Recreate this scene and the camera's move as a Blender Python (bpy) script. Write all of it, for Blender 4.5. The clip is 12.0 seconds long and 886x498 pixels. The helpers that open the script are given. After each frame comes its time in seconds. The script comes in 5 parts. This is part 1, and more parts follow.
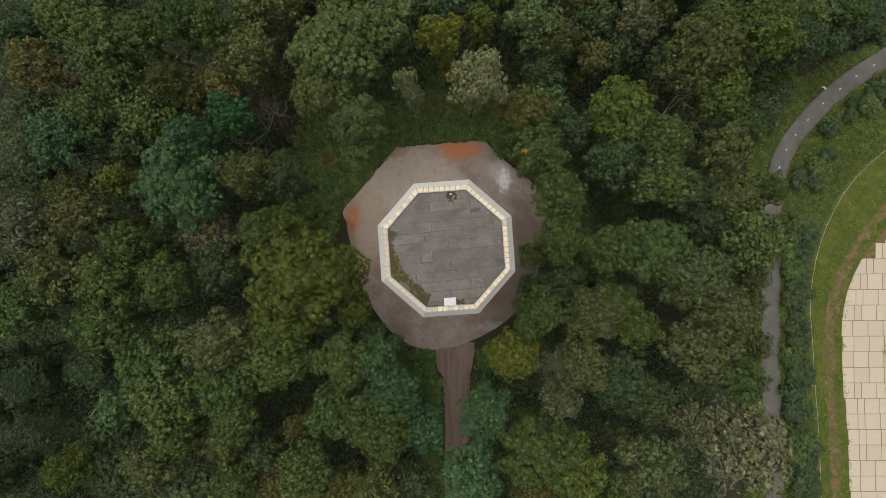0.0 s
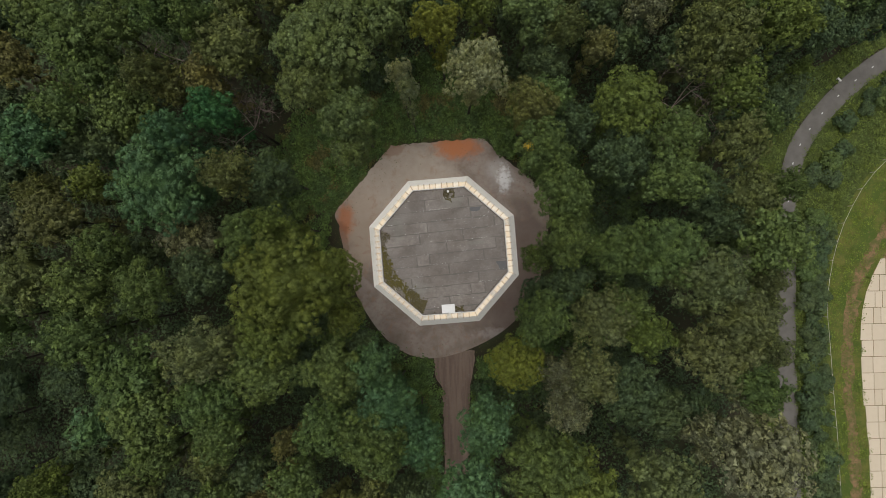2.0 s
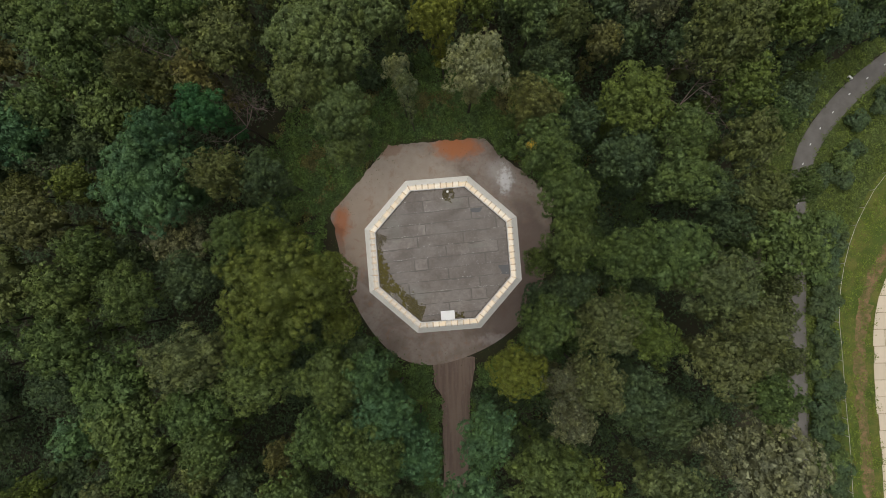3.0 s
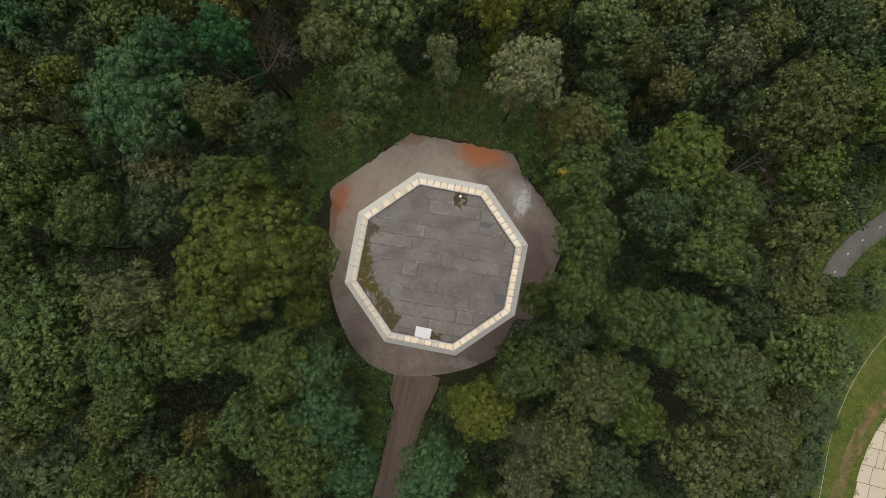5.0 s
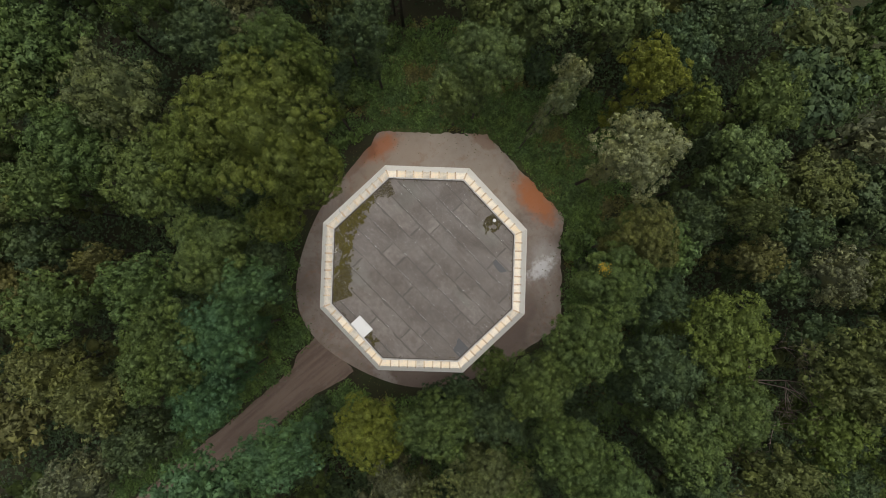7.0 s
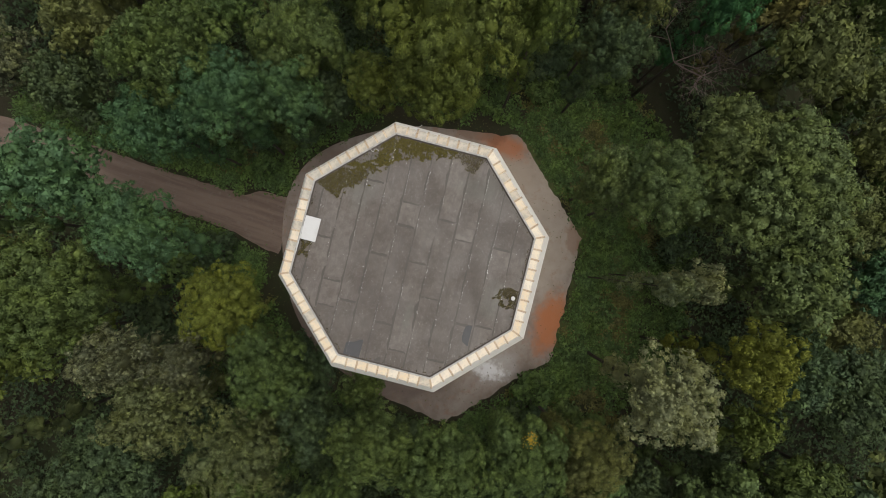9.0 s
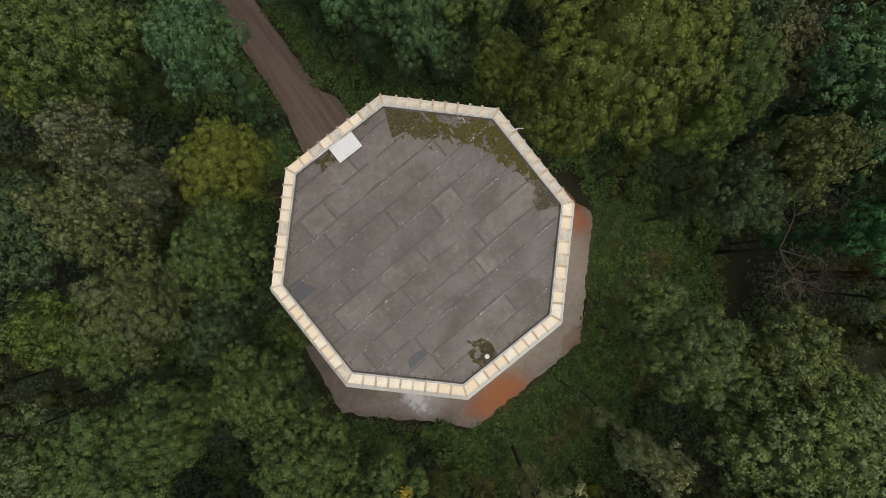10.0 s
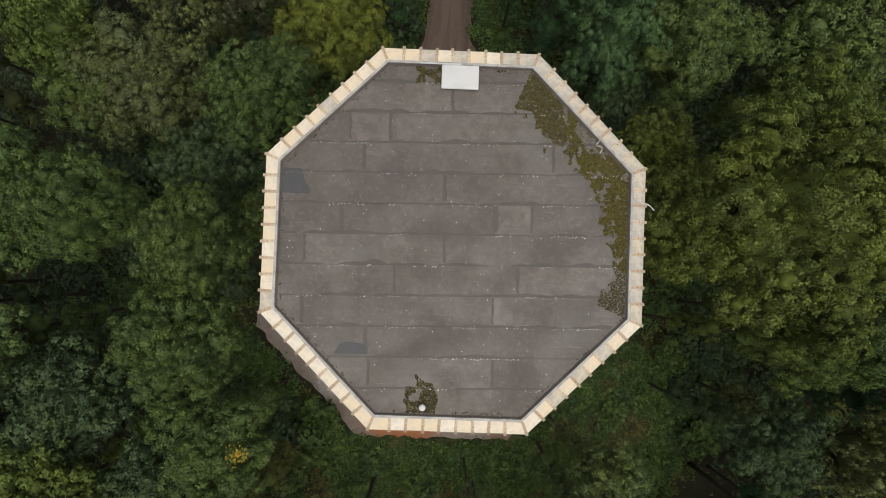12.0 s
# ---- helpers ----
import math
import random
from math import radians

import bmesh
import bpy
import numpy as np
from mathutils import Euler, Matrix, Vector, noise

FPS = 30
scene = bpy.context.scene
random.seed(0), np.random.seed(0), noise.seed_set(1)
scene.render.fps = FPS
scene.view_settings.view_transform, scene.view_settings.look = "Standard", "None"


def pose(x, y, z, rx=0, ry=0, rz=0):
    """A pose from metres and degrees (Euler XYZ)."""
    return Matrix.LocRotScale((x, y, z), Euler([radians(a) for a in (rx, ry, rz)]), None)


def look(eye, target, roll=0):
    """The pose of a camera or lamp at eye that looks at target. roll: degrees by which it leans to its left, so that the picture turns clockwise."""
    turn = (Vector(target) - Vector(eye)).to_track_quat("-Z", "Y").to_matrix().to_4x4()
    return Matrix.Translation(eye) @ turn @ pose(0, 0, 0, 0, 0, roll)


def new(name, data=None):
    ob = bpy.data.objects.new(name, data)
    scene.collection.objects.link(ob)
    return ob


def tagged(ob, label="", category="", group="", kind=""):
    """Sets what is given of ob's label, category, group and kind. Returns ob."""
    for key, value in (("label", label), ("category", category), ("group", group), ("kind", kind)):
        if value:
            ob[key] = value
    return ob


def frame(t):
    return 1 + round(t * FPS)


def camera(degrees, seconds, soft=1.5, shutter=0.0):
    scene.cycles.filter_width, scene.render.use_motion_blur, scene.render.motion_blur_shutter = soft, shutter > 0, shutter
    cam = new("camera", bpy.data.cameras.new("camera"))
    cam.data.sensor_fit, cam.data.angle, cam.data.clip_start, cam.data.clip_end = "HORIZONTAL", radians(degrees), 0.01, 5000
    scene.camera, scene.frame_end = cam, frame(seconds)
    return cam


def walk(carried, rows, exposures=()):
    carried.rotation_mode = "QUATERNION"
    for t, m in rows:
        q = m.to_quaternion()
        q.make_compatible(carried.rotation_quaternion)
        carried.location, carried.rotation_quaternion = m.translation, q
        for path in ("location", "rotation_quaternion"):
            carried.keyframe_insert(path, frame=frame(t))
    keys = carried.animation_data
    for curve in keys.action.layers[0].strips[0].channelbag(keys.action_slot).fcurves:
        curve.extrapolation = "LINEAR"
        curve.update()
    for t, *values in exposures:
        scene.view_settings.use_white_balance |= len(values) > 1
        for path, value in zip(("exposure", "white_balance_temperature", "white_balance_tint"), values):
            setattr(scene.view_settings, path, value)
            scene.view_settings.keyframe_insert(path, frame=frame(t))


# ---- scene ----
# camera: seconds, x, y, z in metres, rx, ry, rz in degrees (it looks down along its -z)
cam = camera(70.0, 12.0, soft=0.9)
ROWS = [
    (0, 0.276, 0.25, 89.141, -0.294, 0.58, -0.266),
    (0.5, 0.294, 0.192, 87.992, -0.211, 0.537, -0.44),
    (1, 0.313, 0.134, 86.939, -0.128, 0.494, -0.583),
    (1.5, 0.324, 0.096, 85.887, -0.033, 0.454, -0.716),
    (2, 0.326, 0.09, 84.733, 0.077, 0.429, -0.763),
    (2.5, 0.321, 0.105, 83.416, 0.198, 0.408, -0.789),
    (3, 0.31, 0.135, 82.084, 0.329, 0.355, -0.776),
    (3.5, 0.295, 0.181, 80.698, 0.475, 0.254, 1.012),
    (4, 0.275, 0.246, 79.252, 0.636, 0.118, 4.498),
    (4.5, 0.248, 0.317, 77.723, 0.794, -0.041, 9.225),
    (5, 0.209, 0.383, 76.088, 0.931, -0.21, 14.738),
    (5.5, 0.151, 0.445, 74.342, 1.045, -0.39, 20.961),
    (6, 0.096, 0.504, 72.603, 1.143, -0.58, 29.393),
    (6.5, 0.068, 0.552, 70.807, 1.216, -0.786, 40.066),
    (7, 0.058, 0.597, 69.099, 1.279, -0.975, 50.788),
    (7.5, 0.077, 0.65, 67.38, 1.33, -1.119, 62.926),
    (8, 0.12, 0.705, 65.638, 1.369, -1.227, 76.501),
    (8.5, 0.173, 0.758, 63.814, 1.424, -1.289, 91.645),
    (9, 0.219, 0.801, 61.849, 1.523, -1.296, 108.49),
    (9.5, 0.255, 0.833, 59.731, 1.671, -1.245, 127.06),
    (10, 0.288, 0.919, 57.604, 1.814, -1.122, 145.327),
    (10.5, 0.329, 0.956, 55.44, 1.919, -1.007, 165.44),
    (11, 0.434, 0.979, 52.974, 1.89, -0.992, 184.479),
    (11.5, 0.515, 0.925, 51.966, 1.783, -1.045, 185.941),
    (12, 0.586, 0.841, 51.915, 1.644, -1.124, 186.012),
]
walk(cam, [(t, pose(x, y, z, rx, ry, rz)) for t, x, y, z, rx, ry, rz in ROWS])

# ---- light: an overcast sky with a broad, weak sun ----
world = bpy.data.worlds.new("overcast_sky")
scene.world = world
world.use_nodes = True
wn = world.node_tree
sky = wn.nodes.new("ShaderNodeTexSky")
sky.sky_type, sky.sun_disc = "NISHITA", False
sky.sun_elevation, sky.sun_rotation = radians(77), radians(-34)
sky.air_density, sky.dust_density, sky.ozone_density = 1.2, 5.0, 0.6
cloud = wn.nodes.new("ShaderNodeHueSaturation")  # cloud cover takes most of the blue out
cloud.inputs["Saturation"].default_value = 0.22
wn.links.new(sky.outputs["Color"], cloud.inputs["Color"])
wn.links.new(cloud.outputs["Color"], wn.nodes["Background"].inputs["Color"])
wn.nodes["Background"].inputs["Strength"].default_value = 0.124
sun = new("sun", bpy.data.lights.new("sun", "SUN"))
sun.data.energy, sun.data.angle, sun.data.color = 1.42, radians(56), (1.0, 0.94, 0.86)
sun.matrix_world = look((-9.0, 13.3, 70), (0, 0, 0))

# ---- sizes ----
TURN = 3.91          # degrees by which the octagon is turned
TOP = 34.05          # top of the coping
DECK = 33.945         # roof deck
AP_IN, AP_OUT, AP_SKIRT, Z_SKIRT = 5.0, 5.4, 6.19, 30.8
PAVE = 14.6          # apothem of the paved octagon
rnd = random.Random(11)


# ---- materials ----
def mat(name, color, rough=0.7, metal=0.0, spec=0.4):
    m = bpy.data.materials.new(name)
    m.use_nodes = True
    b = m.node_tree.nodes["Principled BSDF"]
    b.inputs["Base Color"].default_value = (*color, 1)
    b.inputs["Roughness"].default_value = rough
    b.inputs["Metallic"].default_value = metal
    b.inputs["Specular IOR Level"].default_value = spec
    return m, m.node_tree, b


def node(nt, kind, **inputs):
    n = nt.nodes.new(kind)
    for k, v in inputs.items():
        n.inputs[k].default_value = v
    return n


def coords(nt, which="Object"):
    return nt.nodes.new("ShaderNodeTexCoord").outputs[which]


def noise_fac(nt, vec, scale, detail=4.0, rough=0.6, distortion=0.0):
    n = node(nt, "ShaderNodeTexNoise", Scale=scale, Detail=detail, Roughness=rough, Distortion=distortion)
    nt.links.new(vec, n.inputs["Vector"])
    return n.outputs["Fac"]


def ramp(nt, fac, a, b, lo=0.0, hi=1.0):
    """lo at fac a, hi at fac b."""
    n = nt.nodes.new("ShaderNodeMapRange")
    n.interpolation_type = "SMOOTHSTEP"
    for k, v in (("From Min", a), ("From Max", b), ("To Min", lo), ("To Max", hi)):
        n.inputs[k].default_value = v
    nt.links.new(fac, n.inputs["Value"])
    return n.outputs["Result"]


def calc(nt, op, a, b):
    n = nt.nodes.new("ShaderNodeMath")
    n.operation = op
    for i, v in enumerate((a, b)):
        if isinstance(v, (int, float)):
            n.inputs[i].default_value = v
        else:
            nt.links.new(v, n.inputs[i])
    return n.outputs[0]


def mix(nt, fac, a, b, kind="MIX"):
    n = nt.nodes.new("ShaderNodeMix")
    n.data_type, n.blend_type = "RGBA", kind
    for sock, v in ((n.inputs[0], fac), (n.inputs[6], a), (n.inputs[7], b)):
        if isinstance(v, (int, float)):
            sock.default_value = v
        elif isinstance(v, tuple):
            sock.default_value = (*v, 1)
        else:
            nt.links.new(v, sock)
    return n.outputs[2]


def bump(nt, b, height, strength=0.4, distance=0.02):
    n = node(nt, "ShaderNodeBump", Strength=strength, Distance=distance)
    nt.links.new(height, n.inputs["Height"])
    nt.links.new(n.outputs["Normal"], b.inputs["Normal"])


def spot(nt, vec, x, y, rx, ry, rag=0.5, scale=1.2, inner=0.75):
    """1 inside a ragged ellipse of the plan, 0 outside."""
    s = nt.nodes.new("ShaderNodeVectorMath")
    s.operation = "SUBTRACT"
    s.inputs[1].default_value = (x, y, 0)
    nt.links.new(vec, s.inputs[0])
    d = nt.nodes.new("ShaderNodeVectorMath")
    d.operation = "MULTIPLY"
    d.inputs[1].default_value = (1 / rx, 1 / ry, 0)
    nt.links.new(s.outputs[0], d.inputs[0])
    l = nt.nodes.new("ShaderNodeVectorMath")
    l.operation = "LENGTH"
    nt.links.new(d.outputs[0], l.inputs[0])
    ragged = calc(nt, "ADD", l.outputs["Value"], calc(nt, "MULTIPLY", calc(nt, "SUBTRACT", noise_fac(nt, vec, scale, 5), 0.5), 2 * rag))
    return ramp(nt, ragged, inner, 1.1, 1.0, 0.0)


def leaf_mat(name, color, vary=0.5):
    m, nt, b = mat(name, color, 0.6, 0, 0.10)
    geo = nt.nodes.new("ShaderNodeNewGeometry")
    info = nt.nodes.new("ShaderNodeObjectInfo")
    light = tuple(min(1, c * (1 + 0.80 * vary)) for c in color)
    dark = tuple(c * (1 - 0.62 * vary) for c in color)
    base = mix(nt, geo.outputs["Random Per Island"], dark, light)
    # broad drift over the crown, and a drift from tree to tree
    place = coords(nt)
    tuft = ramp(nt, noise_fac(nt, place, 1.25, 2.5), 0.34, 0.66, 0.78, 1.22)
    shade = nt.nodes.new("ShaderNodeCombineColor")
    for i in range(3):
        nt.links.new(tuft, shade.inputs[i])
    base = mix(nt, 1.0, base, shade.outputs[0], "MULTIPLY")
    drift = ramp(nt, noise_fac(nt, place, 0.45, 3), 0.3, 0.7, 0.0, 1.0)
    warm = mix(nt, 1.0, base, (1.18, 1.13, 0.80), "MULTIPLY")
    base = mix(nt, drift, base, warm)
    cool = mix(nt, 1.0, base, (0.80, 0.92, 0.98), "MULTIPLY")
    base = mix(nt, info.outputs["Random"], base, cool)
    nt.links.new(base, b.inputs["Base Color"])
    tr = nt.nodes.new("ShaderNodeBsdfTranslucent")
    nt.links.new(base, tr.inputs["Color"])
    mx = node(nt, "ShaderNodeMixShader", Fac=0.10)
    nt.links.new(b.outputs[0], mx.inputs[1])
    nt.links.new(tr.outputs[0], mx.inputs[2])
    nt.links.new(mx.outputs[0], nt.nodes["Material Output"].inputs["Surface"])
    return m


LEAF = {
    "mid": leaf_mat("leaf_mid_green", (0.083, 0.114, 0.041)),
    "dark": leaf_mat("leaf_dark_green", (0.061, 0.085, 0.043)),
    "blue": leaf_mat("leaf_blue_green", (0.070, 0.124, 0.060), 0.4),
    "lime": leaf_mat("leaf_yellow_green", (0.092, 0.115, 0.032)),
    "yellow": leaf_mat("leaf_autumn_yellow", (0.130, 0.146, 0.032), 0.45),
    "olive": leaf_mat("leaf_olive", (0.103, 0.113, 0.044)),
    "silver": leaf_mat("leaf_silver", (0.122, 0.128, 0.076), 0.85),
    "brown": leaf_mat("leaf_browning", (0.110, 0.106, 0.044)),
    "fresh": leaf_mat("leaf_fresh_green", (0.105, 0.132, 0.054)),
    "dull": leaf_mat("leaf_dull_olive", (0.099, 0.112, 0.050)),
    "emerald": leaf_mat("leaf_emerald", (0.054, 0.124, 0.050), 0.35),
    "pale": leaf_mat("leaf_pale_grey_green", (0.180, 0.194, 0.105), 0.5),
    "orange": leaf_mat("leaf_autumn_orange", (0.30, 0.21, 0.035), 0.4),
    "low": leaf_mat("leaf_undergrowth", (0.082, 0.122, 0.042), 0.6),
    "grass": leaf_mat("grass_blade", (0.098, 0.128, 0.024), 0.5),
}

M_BARK, nt, b = mat("bark", (0.12, 0.095, 0.07), 0.9)
n = noise_fac(nt, coords(nt), 6, 6)
nt.links.new(mix(nt, n, (0.030, 0.025, 0.018), (0.085, 0.072, 0.055)), b.inputs["Base Color"])
bump(nt, b, n, 0.8, 0.05)
M_DEAD, nt, b = mat("dead_wood", (0.24, 0.18, 0.16), 0.9)
nt.links.new(mix(nt, noise_fac(nt, coords(nt), 5, 4), (0.13, 0.085, 0.075), (0.27, 0.22, 0.20)), b.inputs["Base Color"])

M_SOIL, nt, b = mat("woodland_floor", (0.04, 0.036, 0.022), 0.95, 0, 0.2)
v = coords(nt)
c = mix(nt, ramp(nt, noise_fac(nt, v, 0.22, 6), 0.35, 0.65), (0.030, 0.026, 0.016), (0.030, 0.040, 0.016))
c = mix(nt, ramp(nt, noise_fac(nt, v, 9, 5), 0.3, 0.75, 0, 0.5), c, (0.052, 0.042, 0.026))
# moss and grass on the floor of the clearing
for x, y, rx, ry in ((-15.5, 11.5, 5.5, 6.5), (-9.0, 16.5, 5.0, 4.0), (0.5, 18.5, 8.0, 4.0)):
    c = mix(nt, calc(nt, "MULTIPLY", spot(nt, v, x, y, rx, ry, 0.6, 0.5), 0.85), c, mix(nt, noise_fac(nt, v, 3, 6), (0.058, 0.086, 0.026), (0.125, 0.135, 0.048)))
nt.links.new(c, b.inputs["Base Color"])
bump(nt, b, noise_fac(nt, v, 7, 6), 0.7, 0.08)

M_GRASS, nt, b = mat("mown_grass", (0.11, 0.12, 0.03), 0.9, 0, 0.2)
v = coords(nt)
c = mix(nt, ramp(nt, noise_fac(nt, v, 0.35, 8, 0.7), 0.40, 0.64), (0.058, 0.090, 0.014), (0.130, 0.128, 0.030))
c = mix(nt, ramp(nt, noise_fac(nt, v, 1.6, 8, 0.7), 0.52, 0.68, 0, 0.55), c, (0.150, 0.110, 0.050))
c = mix(nt, ramp(nt, noise_fac(nt, v, 14, 5), 0.3, 0.7, 0, 0.5), c, (0.040, 0.055, 0.012))
nt.links.new(c, b.inputs["Base Color"])
bump(nt, b, noise_fac(nt, v, 20, 6), 0.7, 0.06)

M_LUSH, nt, b = mat("lush_grass", (0.07, 0.09, 0.02), 0.9, 0, 0.2)
v = coords(nt)
c = mix(nt, ramp(nt, noise_fac(nt, v, 0.6, 8, 0.7), 0.36, 0.66), (0.040, 0.060, 0.014), (0.085, 0.105, 0.024))
c = mix(nt, ramp(nt, noise_fac(nt, v, 12, 5), 0.3, 0.7, 0, 0.6), c, (0.030, 0.040, 0.012))
nt.links.new(c, b.inputs["Base Color"])
bump(nt, b, noise_fac(nt, v, 16, 6), 0.8, 0.08)

M_DIRT, nt, b = mat("worn_earth", (0.20, 0.14, 0.08), 0.95, 0, 0.2)
v = coords(nt)
c = mix(nt, ramp(nt, noise_fac(nt, v, 1.1, 6), 0.36, 0.66), (0.085, 0.085, 0.026), (0.190, 0.118, 0.066))
c = mix(nt, ramp(nt, noise_fac(nt, v, 3.5, 8, 0.7), 0.50, 0.66, 0, 0.8), c, (0.060, 0.076, 0.018))
nt.links.new(c, b.inputs["Base Color"])
bump(nt, b, noise_fac(nt, v, 12, 6), 0.6, 0.05)

M_PAVE, nt, b = mat("stained_shaded_asphalt", (0.13, 0.105, 0.095), 0.62, 0, 0.4)
v = coords(nt)
c = mix(nt, ramp(nt, noise_fac(nt, v, 0.28, 6, 0.62, 0.6), 0.32, 0.68), (0.186, 0.141, 0.113), (0.293, 0.247, 0.210))
c = mix(nt, ramp(nt, noise_fac(nt, v, 1.6, 6), 0.45, 0.72, 0, 0.55), c, (0.195, 0.132, 0.095))
c = mix(nt, spot(nt, v, -6.0, 9.8, 9.0, 5.4, 0.5, 0.4, 0.6), c, mix(nt, noise_fac(nt, v, 1.1, 6), (0.31, 0.252, 0.200), (0.43, 0.368, 0.305)))
c = mix(nt, calc(nt, "MULTIPLY", spot(nt, v, -11.0, 3.0, 3.6, 6.5, 0.5, 0.5, 0.4), 0.8), c, (0.345, 0.270, 0.205))
c = mix(nt, calc(nt, "MULTIPLY", ramp(nt, noise_fac(nt, v, 0.9, 8, 0.7, 0.5), 0.52, 0.68), 0.5), c, (0.27, 0.155, 0.100))
# the tower's shade to the south-east, put into the asphalt colour
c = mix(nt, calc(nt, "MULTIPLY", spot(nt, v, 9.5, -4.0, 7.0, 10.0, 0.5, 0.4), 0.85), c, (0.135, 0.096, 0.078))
c = mix(nt, calc(nt, "MULTIPLY", spot(nt, v, 1.8, 13.8, 3.9, 2.0, 0.5, 1.0, 0.35), 0.95), c, (0.44, 0.150, 0.048))
c = mix(nt, calc(nt, "MULTIPLY", spot(nt, v, -13.3, 4.2, 1.4, 3.0, 0.5, 1.0, 0.3), 0.9), c, (0.38, 0.130, 0.045))
c = mix(nt, calc(nt, "MULTIPLY", spot(nt, v, -14.0, 1.0, 1.2, 3.4, 0.6, 0.8), 0.5), c, (0.17, 0.072, 0.035))
c = mix(nt, calc(nt, "MULTIPLY", spot(nt, v, -7.5, 13.6, 2.4, 1.0, 0.6, 1.0), 0.5), c, (0.22, 0.105, 0.055))
c = mix(nt, calc(nt, "MULTIPLY", spot(nt, v, 7.5, 10.2, 2.4, 3.4, 0.5, 0.5, 0.0), 0.55), c, (0.52, 0.50, 0.48))
c = mix(nt, calc(nt, "MULTIPLY", spot(nt, v, 8.0, 9.6, 1.2, 2.0, 1.0, 1.6, 0.2), 0.85), c, (0.74, 0.74, 0.74))
c = mix(nt, calc(nt, "MULTIPLY", spot(nt, v, 6.2, -11.2, 3.0, 0.9, 1.0, 1.3, 0.2), 0.4), c, (0.44, 0.41, 0.39))
c = mix(nt, ramp(nt, noise_fac(nt, v, 24, 4), 0.62, 0.75, 0, 0.35), c, (0.34, 0.31, 0.28))
nt.links.new(c, b.inputs["Base Color"])
nt.links.new(ramp(nt, noise_fac(nt, v, 0.5, 4), 0.3, 0.7, 0.45, 0.8), b.inputs["Roughness"])
bump(nt, b, noise_fac(nt, v, 30, 5), 0.35, 0.02)

M_PATH, nt, b = mat("muddy_path", (0.12, 0.075, 0.06), 0.75, 0, 0.35)
v = coords(nt)
s = nt.nodes.new("ShaderNodeMapping")
s.inputs["Scale"].default_value = (1.5, 0.12, 1)
nt.links.new(v, s.inputs["Vector"])
c = mix(nt, ramp(nt, noise_fac(nt, s.outputs[0], 1.0, 6), 0.34, 0.66), (0.142, 0.099, 0.076), (0.200, 0.145, 0.114))
c = mix(nt, ramp(nt, noise_fac(nt, v, 2.2, 6), 0.5, 0.75, 0, 0.6), c, (0.20, 0.165, 0.145))
nt.links.new(c, b.inputs["Base Color"])
bump(nt, b, noise_fac(nt, v, 14, 6), 0.5, 0.04)

M_ASPHALT, nt, b = mat("cycle_asphalt", (0.15, 0.145, 0.145), 0.8)
v = coords(nt)
c = mix(nt, ramp(nt, noise_fac(nt, v, 0.6, 6), 0.3, 0.7), (0.085, 0.079, 0.070), (0.118, 0.110, 0.099))
c = mix(nt, ramp(nt, noise_fac(nt, v, 40, 3), 0.55, 0.75, 0, 0.4), c, (0.17, 0.16, 0.145))
nt.links.new(c, b.inputs["Base Color"])
bump(nt, b, noise_fac(nt, v, 60, 4), 0.3, 0.01)

M_SLAB, nt, b = mat("pale_concrete_slab", (0.62, 0.54, 0.43), 0.85)
v = coords(nt)
info = nt.nodes.new("ShaderNodeObjectInfo")
c = mix(nt, info.outputs["Random"], (0.455, 0.387, 0.290), (0.500, 0.428, 0.327))
c = mix(nt, ramp(nt, noise_fac(nt, coords(nt, "Object"), 1.5, 6), 0.45, 0.8, 0, 0.4), c, (0.41, 0.345, 0.26))
nt.links.new(c, b.inputs["Base Color"])
bump(nt, b, noise_fac(nt, v, 25, 5), 0.3, 0.01)

M_WHITE, nt, b = mat("white_paint", (0.78, 0.77, 0.73), 0.55)
v = coords(nt)
nt.links.new(mix(nt, ramp(nt, noise_fac(nt, v, 3, 6), 0.45, 0.8, 0, 0.5), (0.53, 0.53, 0.52), (0.43, 0.42, 0.40)), b.inputs["Base Color"])

M_SKIRT, nt, b = mat("whitewashed_concrete", (0.80, 0.77, 0.70), 0.7)
v = coords(nt)
s = nt.nodes.new("ShaderNodeMapping")
s.inputs["Scale"].default_value = (1.5, 1.5, 0.25)
nt.links.new(v, s.inputs["Vector"])
c = mix(nt, ramp(nt, noise_fac(nt, s.outputs[0], 1.6, 6), 0.42, 0.75, 0, 0.7), (0.86, 0.825, 0.75), (0.78, 0.73, 0.645))
c = mix(nt, ramp(nt, noise_fac(nt, v, 9, 5), 0.55, 0.8, 0, 0.35), c, (0.52, 0.48, 0.41))
nt.links.new(c, b.inputs["Base Color"])
bump(nt, b, noise_fac(nt, v, 16, 5), 0.2, 0.01)

M_SHAFT, nt, b = mat("grey_render", (0.50, 0.47, 0.43), 0.85)
nt.links.new(mix(nt, noise_fac(nt, coords(nt), 0.8, 6), (0.40, 0.37, 0.33), (0.58, 0.55, 0.50)), b.inputs["Base Color"])


